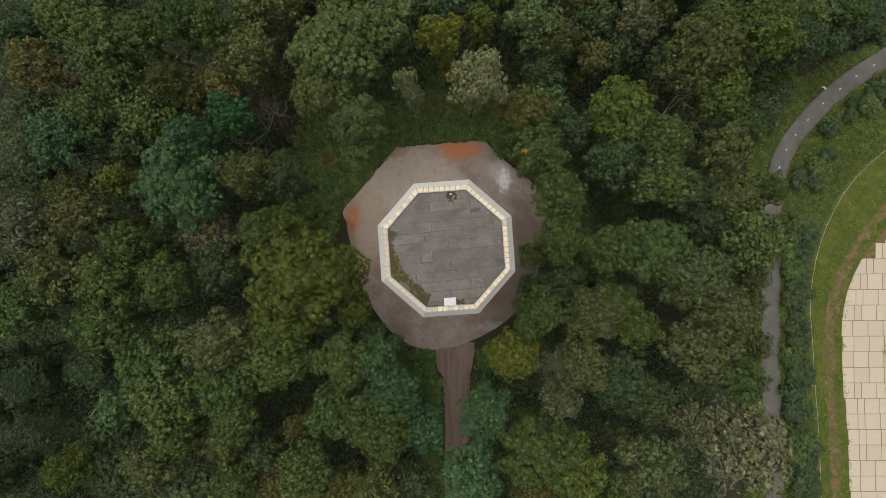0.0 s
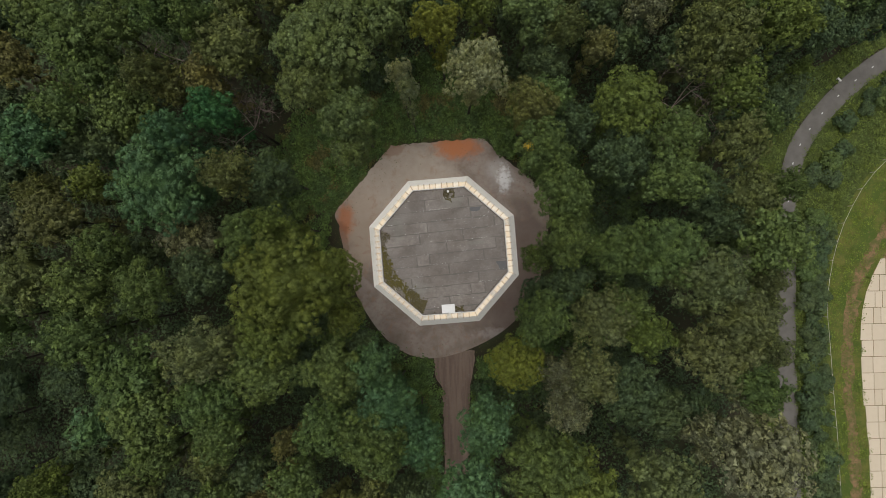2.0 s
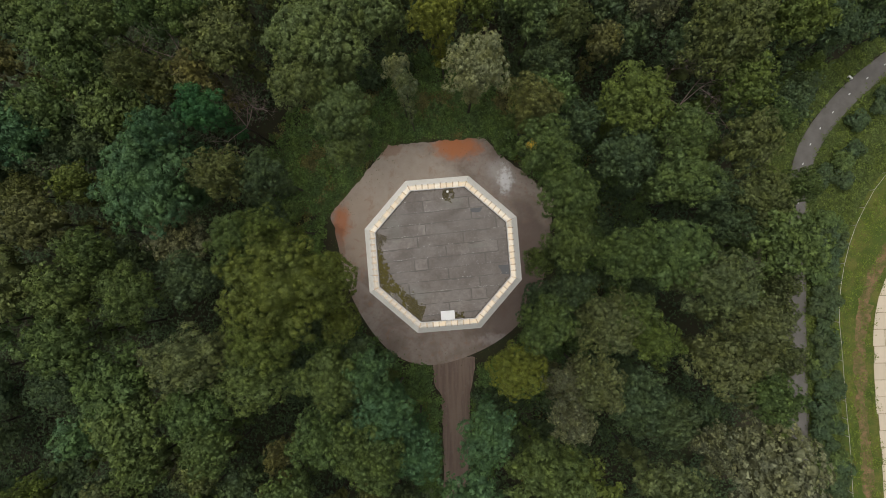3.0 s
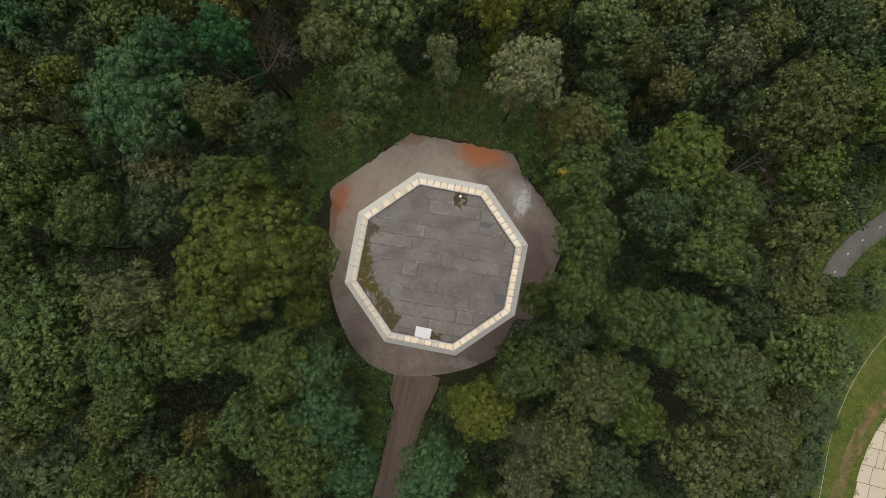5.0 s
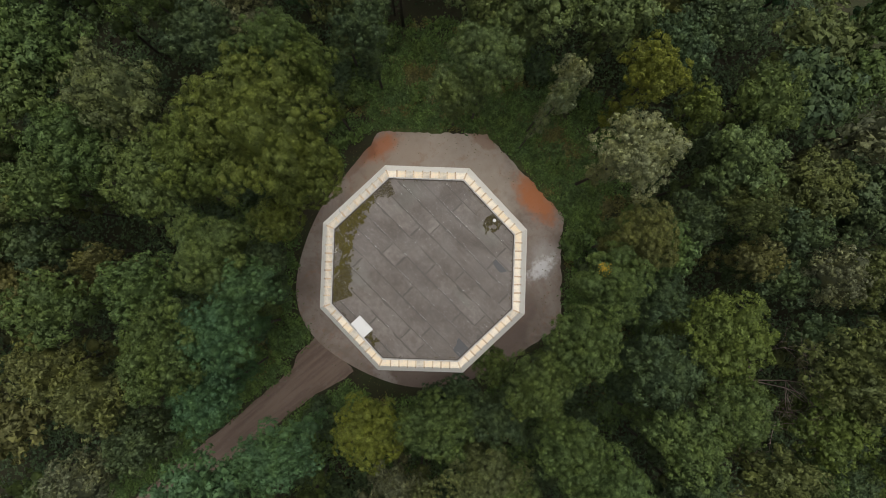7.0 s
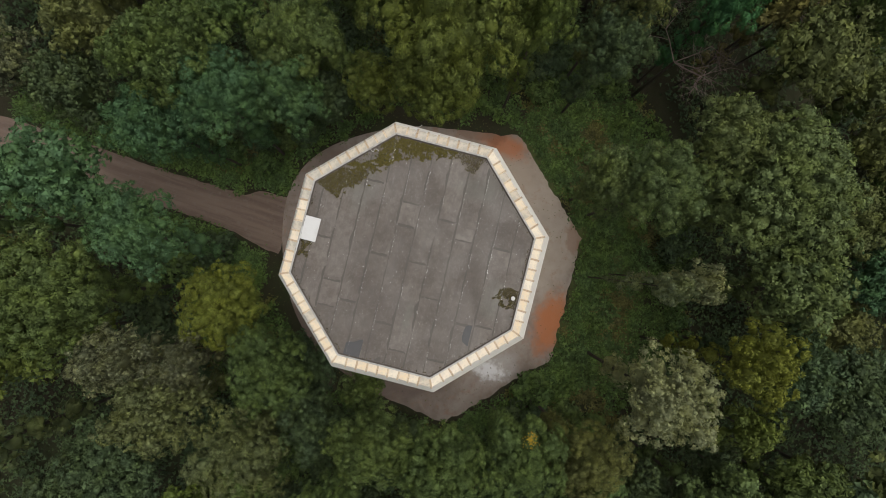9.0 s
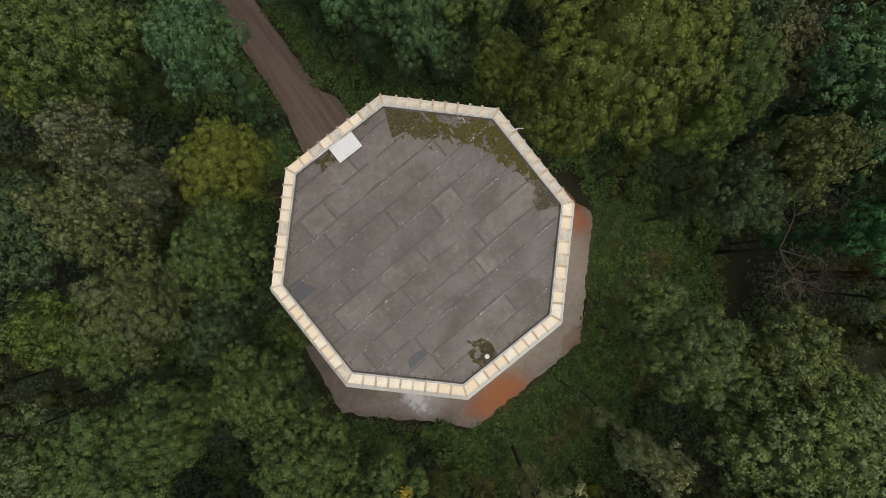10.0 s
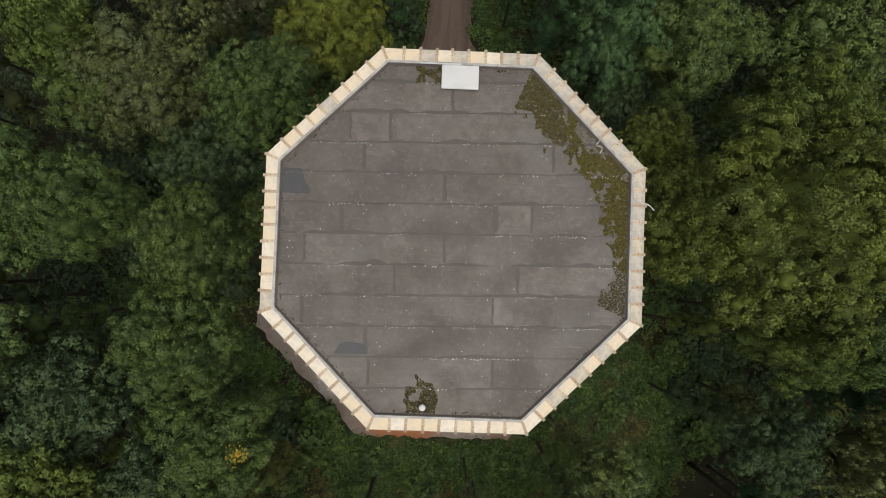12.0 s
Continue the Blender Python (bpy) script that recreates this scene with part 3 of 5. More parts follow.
# roof deck with its felt sheets
v, f = prism(octagon(AP_IN + 0.05), DECK - 0.4, DECK - 0.02)
deck = part_mesh("roof_deck", mesh_of("roof_deck", v, f, M_SEAM), tower, "flat roof of lapped grey bitumen felt sheets")
LEANS = 1.4
PITCH = 0.871
JOINTS = {0: (0.6,), 1: (0.1,), 2: (1.87, 3.0), 3: (2.6, -2.8), 4: (0.3,), 5: (3.2, -1.16, -2.2), 6: (4.25, 0.3), 7: (1.7, -1.8), 8: (4.3, -1.1), 9: (2.5,), 10: (-1.1, 2.4)}
c2, s2 = math.cos(radians(LEANS)), math.sin(radians(LEANS))
for row in range(-1, 13):
    y0 = -5.36 + PITCH * row
    y1 = y0 + PITCH - 0.010
    cuts = [7.0, *sorted(JOINTS.get(row, ()), reverse=True), -7.0]
    for x1, x0 in zip(cuts, cuts[1:]):
        poly = []
        k = 14
        # lapped edges run a little uneven
        for i in range(k + 1):
            x = x0 + 0.002 + (x1 - x0 - 0.004) * i / k
            poly.append((x, y0 + 0.010 * noise.noise((x * 1.3, y0, 1.0))))
        for i in range(k, -1, -1):
            x = x0 + 0.002 + (x1 - x0 - 0.004) * i / k
            poly.append((x, y1 + 0.010 * noise.noise((x * 1.3, y1 + 0.01, 1.0))))
        poly = clip([(c2 * x - s2 * y, s2 * x + c2 * y) for x, y in poly], AP_IN - 0.06)
        if len(poly) < 3:
            continue
        v, f = prism(poly, DECK - 0.03, DECK + rnd.uniform(0.0, 0.008))
        # each sheet falls a little to one side, so that its upper edge laps over the next
        v = [(x, y, z + (0.010 if z > DECK - 0.01 and (y * c2 - x * s2) > y0 + PITCH * 0.5 else 0.0)) for x, y, z in v]
        part_mesh("felt_sheet", mesh_of("felt_sheet", v, f, M_FELT), deck)


# bitumen bled out along the laps
for row in range(0, 13):
    y0 = -5.36 + PITCH * row
    x = -5.6
    while x < 5.6:
        length = rnd.uniform(0.9, 2.6)
        wide = rnd.uniform(0.08, 0.17)
        k = 10
        lo = [(x + length * i / k, y0 - 0.004 - wide * (0.35 + 0.9 * abs(noise.noise((x + length * i / k * 1.7, y0, 6)))) * math.sin(math.pi * (i + 0.3) / (k + 0.6)) ** 0.4) for i in range(k + 1)]
        hi = [(x + length * i / k, y0 + 0.008) for i in range(k, -1, -1)]
        poly = clip([(c2 * a - s2 * b, s2 * a + c2 * b) for a, b in lo + hi], AP_IN - 0.12)
        if len(poly) > 2:
            v, f = prism(poly, DECK, DECK + 0.0205)
            part_mesh("lap_seam", mesh_of("lap_seam", v, f, M_LAP), deck)
        x += length + rnd.choice((0.0, 0.0, rnd.uniform(0.1, 0.7)))
    # narrower smears over the end laps
    for x in JOINTS.get(row, ()):
        wide = rnd.uniform(0.06, 0.11)
        k = 6
        lo = [(x - wide * rnd.uniform(0.4, 1.0), y0 + 0.03 + (PITCH - 0.12) * i / k) for i in range(k + 1)]
        hi = [(x + wide * rnd.uniform(0.2, 0.5), y0 + 0.03 + (PITCH - 0.12) * i / k) for i in range(k, -1, -1)]
        poly = clip([(c2 * a - s2 * b, s2 * a + c2 * b) for a, b in (lo + hi)[::-1]], AP_IN - 0.12)
        if len(poly) > 2:
            v, f = prism(poly, DECK, DECK + 0.0195)
            part_mesh("lap_seam", mesh_of("lap_seam", v, f, M_LAP), deck)


def plate(poly, z, h):
    return prism(poly, z, z + h)


# repair patches
v, f = plate(clip([(4.93, -1.88), (4.93, -1.16), (4.13, -1.16), (4.15, -1.32), (4.26, -1.45), (4.33, -1.60), (4.33, -1.74), (4.42, -1.87)], AP_IN - 0.07), DECK + 0.012, 0.012)
part_mesh("repair_patch", mesh_of("repair_patch", v, f, M_PATCH), deck, "darker blue-grey felt repair patch")
v, f = plate([(3.27, 3.33), (2.36, 3.31), (2.37, 3.12), (2.45, 3.03), (2.62, 3.0), (2.95, 2.98), (3.12, 3.04), (3.2, 3.17)], DECK + 0.014, 0.012)
part_mesh("repair_patch", mesh_of("repair_patch", v, f, M_PATCH), deck, "darker blue-grey felt repair patch")
v, f = plate(clip([(4.95, -0.52), (4.95, -0.22), (4.72, -0.24), (4.66, -0.33), (4.76, -0.40), (4.82, -0.50)], AP_IN - 0.07), DECK + 0.014, 0.01)
part_mesh("repair_patch", mesh_of("repair_patch", v, f, M_LAP), deck, "small dark brown felt patch")

# roof hatch by the south side
hatch = part("hatch", box(1.0, 0.62, 0.12, 0.01, (0, 0, 0.06)), M_METAL, deck, "white metal roof hatch", pose(0.0, -4.62, DECK + 0.01))
part("lid", box(1.05, 0.68, 0.05, 0.012, (0, 0, 0.145)), M_WHITE, hatch, "white painted lid")
part("hinge", box(0.10, 0.05, 0.03, 0.006, (-0.3, -0.35, 0.15)), M_METAL, hatch)
part("hinge", box(0.10, 0.05, 0.03, 0.006, (0.3, -0.35, 0.15)), M_METAL, hatch)
bm = bmesh.new()
bmesh.ops.create_cone(bm, cap_ends=True, segments=10, radius1=0.022, radius2=0.022, depth=1.15, matrix=pose(0.57, -4.975, DECK + 0.20, 0, 90, 0))
part("conduit", bm, M_WHITE, deck, "white conduit along the parapet")
# vent pipe
bm = bmesh.new()
bmesh.ops.create_cone(bm, cap_ends=True, segments=20, radius1=0.055, radius2=0.055, depth=0.22, matrix=pose(0, 0, 0.11))
vent = part("vent_pipe", bm, M_METAL, deck, "short vent pipe", pose(0.73, 4.72, DECK))
bm = bmesh.new()
bmesh.ops.create_uvsphere(bm, u_segments=18, v_segments=8, radius=0.095, matrix=pose(0, 0, 0.23) @ Matrix.Diagonal((1, 1, 0.55, 1)))
part("cap", bm, M_WHITE, vent, "white domed cap")
# loose wire over the west coping
cu = bpy.data.curves.new("wire", "CURVE")
cu.dimensions, cu.bevel_depth = "3D", 0.014
sp = cu.splines.new("BEZIER")
sp.bezier_points.add(3)
for bp, co in zip(sp.bezier_points, ((-5.16, -1.30, TOP + 0.03), (-5.28, -1.24, TOP + 0.06), (-5.46, -1.20, TOP + 0.05), (-5.68, -1.06, TOP - 0.06))):
    bp.co, bp.handle_left_type, bp.handle_right_type = co, "AUTO", "AUTO"
wire_me = bpy.data.meshes.new_from_object(bpy.data.objects.new("wire_tmp", cu))
wire_me.materials.append(M_WHITE)
part_mesh("wire", wire_me, deck, "loose pale wire end")


# curled wire end lying in the moss, and a dark plug in the felt
cu = bpy.data.curves.new("curled_wire", "CURVE")
cu.dimensions, cu.bevel_depth = "3D", 0.009
sp = cu.splines.new("BEZIER")
sp.bezier_points.add(4)
for bp, co in zip(sp.bezier_points, ((-3.92, -3.10, 0.05), (-4.05, -3.00, 0.07), (-3.98, -2.86, 0.06), (-4.12, -2.80, 0.07), (-4.08, -2.62, 0.05))):
    bp.co, bp.handle_left_type, bp.handle_right_type = (co[0], co[1], DECK + co[2]), "AUTO", "AUTO"
curl_me = bpy.data.meshes.new_from_object(bpy.data.objects.new("curl_tmp", cu))
curl_me.materials.append(M_WHITE)
part_mesh("wire", curl_me, deck, "curled pale wire in the moss")
bm = bmesh.new()
bmesh.ops.create_cone(bm, cap_ends=True, segments=12, radius1=0.062, radius2=0.05, depth=0.03, matrix=pose(-2.53, -3.09, DECK + 0.028))
part("plug", bm, M_SEAM, deck, "small dark plug in the felt")


# moss, lichen
def cushions(name, spots, material, label, flat=0.35):
    """Many small low domes, one mesh."""
    v, f = [], []
    for x, y, z, r in spots:
        k, b0 = 5, len(v)
        ph = rnd.uniform(0, 6.3)
        for j in range(k):
            t = ph + 2 * math.pi * j / k
            q = r * rnd.uniform(0.75, 1.25)
            v.append((x + q * math.cos(t), y + q * math.sin(t), z))
        v.append((x + rnd.uniform(-0.2, 0.2) * r, y + rnd.uniform(-0.2, 0.2) * r, z + r * flat))
        f += [(b0 + j, b0 + (j + 1) % k, b0 + k) for j in range(k)]
    ob = new(name, mesh_of(name, v, f, material))
    ob.matrix_basis = pose(0, 0, 0, 0, 0, TURN)
    return tagged(ob, label, "moss", kind="stuff")


def depth_in(x, y):
    """Distance from the parapet's inner face, and the side it is nearest to."""
    d = [AP_IN - 0.08 - x * math.cos(radians(90 - 45 * e)) - y * math.sin(radians(90 - 45 * e)) for e in range(8)]
    e = min(range(8), key=lambda i: d[i])
    return d[e], e


olive, dark, lichen = [], [], []
Z_ROOF = DECK + 0.019
for _ in range(240000):
    x, y = rnd.uniform(-5, 5), rnd.uniform(-5, 5)
    d, e = depth_in(x, y)
    if d < 0.0:
        continue
    nz = noise.noise((x * 1.6, y * 1.6, 3)) * 0.5 + noise.noise((x * 5, y * 5, 9)) * 0.35
    # the thick bed lies in the corner between the south-west and west sides
    cx, cy = -4.62, -1.85
    bed = 1.42 - 0.62 * math.hypot((x - cx) * 0.75, (y - cy) * 0.8)
    band = 0.0
    if e == 5:
        band = 0.75 + 0.35 * max(0.0, 1 - abs(x + 2.6) / 1.2)
    if e == 6:
        band = 0.30 if y > 0.6 else 0.22
    if e == 6 and 1.0 < y < 2.3:
        band = 0.55
    gap = noise.noise((x * 3.2, y * 3.2, 17)) + 0.5 * noise.noise((x * 9, y * 9, 19))
    if e == 5 and d < 0.30 + 0.25 * noise.noise((x * 2, y * 2, 23)) and y < -2.6:
        gap -= 0.45
    if bed + nz * 0.55 > d and bed > 0.12 and d < 1.0 + nz:
        if gap < -0.16 - 0.25 * (bed - d):
            if rnd.random() < 0.10:
                dark.append((x, y, Z_ROOF, rnd.uniform(0.008, 0.018)))
        elif len(olive) < 15000:
            olive.append((x, y, Z_ROOF, rnd.uniform(0.012, 0.032)))
    elif band and d < band * (0.95 + 1.7 * nz) and rnd.random() < (0.95 if e == 5 else 0.5):
        (olive if rnd.random() < (0.6 if e == 5 else 0.15) else dark).append((x, y, Z_ROOF, rnd.uniform(0.010, 0.026)))
    q = math.hypot(x - 0.75, y - 4.6)
    if q < 0.52 * (0.85 + 1.3 * noise.noise((x * 3, y * 3, 5))) and rnd.random() < 0.55:
        (dark if rnd.random() < 0.8 else olive).append((x, y, Z_ROOF, rnd.uniform(0.014, 0.034)))
    if 0.55 < x < 1.25 and y < -4.45 and nz > -0.05 and rnd.random() < 0.6:
        (dark if rnd.random() < 0.6 else olive).append((x, y, Z_ROOF, rnd.uniform(0.014, 0.035)))
    if d < 0.07 + 0.10 * max(0, nz) and rnd.random() < 0.05:
        dark.append((x, y, Z_ROOF, rnd.uniform(0.012, 0.03)))
for row in range(13):
    yy = -5.36 + PITCH * row
    for _ in range(110):
        x = rnd.uniform(-4.8, 4.8)
        if noise.noise((x * 0.8, yy, 4)) < 0.02:
            continue
        y = yy + abs(rnd.gauss(0, 0.03))
        xx, y2 = c2 * x - s2 * y, s2 * x + c2 * y
        if depth_in(xx, y2)[0] > 0.1:
            lichen.append((xx, y2, Z_ROOF + 0.008, rnd.uniform(0.006, 0.014)))
for _ in range(170):
    x, y = rnd.gauss(0, 2.6), rnd.gauss(0, 2.6)
    if depth_in(x, y)[0] > 0.1 and noise.noise((x, y, 7)) > -0.12:
        lichen.append((x, y, Z_ROOF + 0.006, rnd.uniform(0.005, 0.013)))
cushions("moss_bed", olive, M_MOSS, "olive-green moss bed in the roof corner")
cushions("dark_moss", dark, M_MOSS_D, "dark brown moss and silt on the felt")
cushions("lichen", lichen, M_LICHEN, "white lichen specks on the felt roof", 0.12)


# ---- trees ----
def unit(a):
    return a / np.maximum(np.linalg.norm(a, axis=1), 1e-9)[:, None]


def leaves(base, out, size, r):
    """Verts of leaf sprays, three corners each: at base, facing out, drooping at the tip."""
    k = len(base)
    nrm = unit(out + np.array((0, 0, 0.45)) + r.normal(0, 0.27, (k, 3)))
    axis = unit(np.cross(nrm, unit(r.normal(0, 1, (k, 3)))))
    side = np.cross(nrm, axis)
    ln = (size * r.uniform(0.6, 1.35, k))[:, None]
    wd = ln * r.uniform(0.30, 0.48, k)[:, None]
    skew = ln * r.uniform(-0.25, 0.25, k)[:, None]
    a = base - axis * ln * 0.45 + side * wd
    b = base - axis * (ln * 0.45 + skew) - side * wd
    c = base + axis * ln * 0.6 - nrm * ln * 0.15
    return np.stack([a, b, c], 1).reshape(-1, 3)


def tube(path, radii, k=6):
    v, f = [], []
    path = [Vector(p) for p in path]
    for i, p in enumerate(path):
        d = (path[min(i + 1, len(path) - 1)] - path[max(i - 1, 0)]).normalized()
        s = d.cross(Vector((0.31, 0.95, 0.1))).normalized()
        t = d.cross(s)
        for j in range(k):
            a = 2 * math.pi * j / k
            v.append(tuple(p + (s * math.cos(a) + t * math.sin(a)) * radii[i]))
    for i in range(len(path) - 1):
        for j in range(k):
            f.append((i * k + j, i * k + (j + 1) % k, (i + 1) * k + (j + 1) % k, (i + 1) * k + j))
    f.append(tuple(range(k - 1, -1, -1)))
    return v, f


def petals(base, nrm, axis, size, r):
    """Verts of leaf sprays, three corners each: broad at the foot, pointed and drooping at the tip."""
    k = len(base)
    nrm = unit(nrm + r.normal(0, 0.20, (k, 3)))
    axis = axis - nrm * np.sum(axis * nrm, axis=1)[:, None]
    axis = unit(axis + r.normal(0, 0.35, (k, 3)))
    side = np.cross(nrm, axis)
    ln = (size * r.uniform(0.65, 1.3, k))[:, None]
    wd = ln * r.uniform(0.32, 0.46, k)[:, None]
    skew = ln * r.uniform(-0.2, 0.2, k)[:, None]
    a = base - axis * ln * 0.4 + side * wd
    b = base - axis * (ln * 0.4 + skew) - side * wd
    c = base + axis * ln * 0.6 - nrm * ln * 0.12
    return np.stack([a, b, c], 1).reshape(-1, 3)


def spread_out(points, radii, gap):
    """Picks points, in order, that keep gap times the sum of the radii from one another."""
    keep, P, Q = [], np.empty((0, 3)), np.empty(0)
    for i, (p, q) in enumerate(zip(points, radii)):
        if len(P) and np.min(np.linalg.norm(P - p, axis=1) - gap * (Q + q)) < 0:
            continue
        keep.append(i)
        P, Q = np.vstack([P, p]), np.append(Q, q)
    return keep


def core(k, rings, r):
    """Verts and triangles of a lumpy dome of unit size round +z: rings gives each ring's angle from the pole."""
    v, f = [(0, 0, 1.0)], []
    for t in rings[1:]:
        for j in range(k):
            a = 2 * math.pi * (j + 0.5 * r.uniform()) / k
            q = r.uniform(0.86, 1.10)
            v.append((q * math.sin(t) * math.cos(a), q * math.sin(t) * math.sin(a), q * math.cos(t)))
    f += [(0, 1 + j, 1 + (j + 1) % k) for j in range(k)]
    for i in range(len(rings) - 2):
        o = 1 + i * k
        for j in range(k):
            m = (j + 1) % k
            f += [(o + j, o + k + j, o + k + m), (o + j, o + k + m, o + m)]
    return np.array(v), np.array(f)


def crown_and_trunk(name, R, top, puff, leaf, cover, seed, dome=1.05, bough=0.31, crevice=0.79, tight=0.92, ragged_edge=0.15):
    """A template: crown radius R, tree height top. Boughs stand out of the crown, each covered with
    rounded puffs of leaf sprays that radiate from the puff's middle; crevices are left between."""
    r = np.random.default_rng(seed)
    H = dome * R
    z0 = top - H
    mid = np.array((0, 0, z0))
    half = np.array((R, R, H))
    # boughs over the dome
    d = unit(r.normal(0, 1, (500, 3)))
    d = d[d[:, 2] > -0.18]
    rb = R * bough * r.uniform(0.60, 1.30, len(d))
    far = r.uniform(1 - 1.8 * ragged_edge, 1 + ragged_edge, len(d))
    cen = mid + d * (half - 0.95 * rb[:, None]) * far[:, None]
    ok = spread_out(cen, rb, crevice)
    cen, rb = np.vstack([mid + (0, 0, 0.58 * H), cen[ok]]), np.append(0.30 * R, rb[ok])
    # each bough is drawn out along its limb, narrower across it
    outs = unit((cen - mid) * (1, 1, 0.35) + 1e-4)
    SH = np.array([q * (np.eye(3) * r.uniform(0.78, 0.95) + np.outer(o, o) * r.uniform(0.15, 0.5)) for q, o in zip(rb, outs)])
    SH[0] = rb[0] * np.eye(3)
    INV = np.linalg.inv(SH)
    # puffs over each bough
    P, N, Q = [], [], []
    for i in range(len(rb)):
        g = unit(r.normal(0, 1, (int(90 * (rb[i] / puff) ** 1.2) + 60, 3)))
        g = g[(g[:, 2] > -0.15) | (g @ outs[i] > 0.6)]
        q = puff * r.uniform(0.55, 1.30, len(g))
        p = cen[i] + g @ SH[i] * r.uniform(0.82, 1.20, (len(g), 1))
        # small puffs come last and fill the gaps, a little deeper
        late = unit(r.normal(0, 1, (2 * len(g), 3)))
        late = late[late[:, 2] > -0.10]
        p = np.vstack([p, cen[i] + late @ SH[i] * r.uniform(0.70, 0.90, (len(late), 1))])
        g, q = np.vstack([g, late]), np.append(q, puff * r.uniform(0.34, 0.55, len(late)))
        inside = np.zeros(len(g), bool)
        for j in range(len(rb)):
            if j != i:
                inside |= np.linalg.norm((p - cen[j]) @ INV[j], axis=1) < 0.92
        inside |= p[:, 2] < z0 - 0.22 * H
        p, g, q = p[~inside], g[~inside], q[~inside]
        keep = spread_out(p, q, tight)
        P += list(p[keep])
        N += list(unit(0.8 * g[keep] + 0.25 * outs[i] + np.array((0, 0, 0.45))))
        Q += list(q[keep])
    # lower limbs carry looser foliage round the trunk
    low_c = []
    for i in range(9):
        lower = i / 8
        a, h = 2.4 * i + r.uniform(0, 1.2), R * r.uniform(0.15, 0.60) * (1 - 0.75 * lower)
        low_c.append(np.array((h * math.cos(a), h * math.sin(a), z0 - 0.15 * H - 0.66 * z0 * lower - r.uniform(0, 0.5))))
        g = unit(r.normal(0, 1, (24, 3)))
        g = g[g[:, 2] > -0.1]
        q = puff * r.uniform(0.9, 1.5, len(g))
        p = low_c[-1] + g * R * (0.34 - 0.10 * lower) * np.array((1, 1, 0.6 + 0.8 * lower))
        keep = spread_out(p, q, 0.7)
        P += list(p[keep])
        N += list(unit(g[keep] + np.array((0, 0, 0.6))))
        Q += list(q[keep])
    base, nrm, axis = [], [], []
    for p, n, q in zip(P, N, Q):
        k = int((cover if p[2] > z0 - 0.23 * H else 0.32 * cover) * 5.4 * q * q / (0.40 * leaf * leaf))
        g = unit(r.normal(0, 1, (3 * k, 3)))
        g = g[g @ n > -0.05][:k]
        up = g @ n
        flat = g - 0.25 * up[:, None] * n
        ray = g - up[:, None] * n
        lump = 1 + 0.28 * np.sin(r.integers(3, 6) * np.arctan2(ray @ np.cross(n, (0.3, 0.8, 0.52)), ray @ np.array((0.8, -0.5, 0.3))) + r.uniform(0, 6.28))
        base.append(p + flat * (q * lump * r.uniform(0.74, 1.10, len(g)))[:, None])
        nrm.append(1.0 * g + 0.30 * n)
        axis.append(ray + 0.15 * n)
    lv = petals(np.concatenate(base), np.concatenate(nrm), np.concatenate(axis), leaf, r)
    # leafy cores close the puffs, the boughs and the middle of the crown
    V, F, count_v = [lv], [np.arange(len(lv)).reshape(-1, 3)], len(lv)
    for p, n, q in zip(P, N, Q):
        v, f = core(5, (0.0, 0.8, 1.5), r)
        side = unit(np.cross(n, (0.36, 0.48, 0.80))[None])[0]
        basis = np.array((side, np.cross(n, side), 0.72 * n))
        V.append(p + v @ basis * q * 0.56)
        F.append(f + count_v)
        count_v += len(v)
    for c, m3 in list(zip(cen, 0.47 * SH)) + [(mid, np.diag(half * 0.56))] + [(c, np.diag((0.20 * R, 0.20 * R, 0.13 * R))) for c in low_c]:
        v, f = core(11, (0.0, 0.5, 1.0, 1.5, 2.1), r)
        V.append(c + v @ m3)
        F.append(f + count_v)
        count_v += len(v)
    V, F = np.concatenate(V), np.concatenate(F)
    me = bpy.data.meshes.new(name + "_crown")
    me.vertices.add(len(V))
    me.vertices.foreach_set("co", V.ravel())
    me.loops.add(F.size)
    me.loops.foreach_set("vertex_index", F.ravel())
    me.polygons.add(len(F))
    me.polygons.foreach_set("loop_start", np.arange(0, F.size, 3))
    me.polygons.foreach_set("use_smooth", np.ones(len(F), bool))
    me.materials.append(LEAF["mid"])
    me.update(calc_edges=True)
    # trunk and limbs
    tv, tf = [], []

    def add(path, radii, k=6):
        b0 = len(tv)
        v, f = tube(path, radii, k)
        tv.extend(v)
        tf.extend(tuple(b0 + i for i in q) for q in f)

    fork = z0 - R * 0.75
    tr = 0.032 * R + 0.05
    add([(0, 0, -0.2), (0.05, 0.02, 0.8), (0.1 * r.normal(), 0.1 * r.normal(), fork * 0.55), (0, 0, fork), tuple(cen[0])], [tr * 1.5, tr * 1.1, tr * 0.95, tr * 0.8, tr * 0.3], 9)
    for c in cen[1:13]:
        bend = np.array((0, 0, fork)) * 0.45 + c * 0.55 + np.array((0, 0, -0.12 * R))
        add([(0, 0, fork - 0.4), tuple(bend), tuple(c)], [tr * 0.5, tr * 0.33, tr * 0.12])
    tm = mesh_of(name + "_trunk", tv, tf, M_BARK, True)
    return me, tm


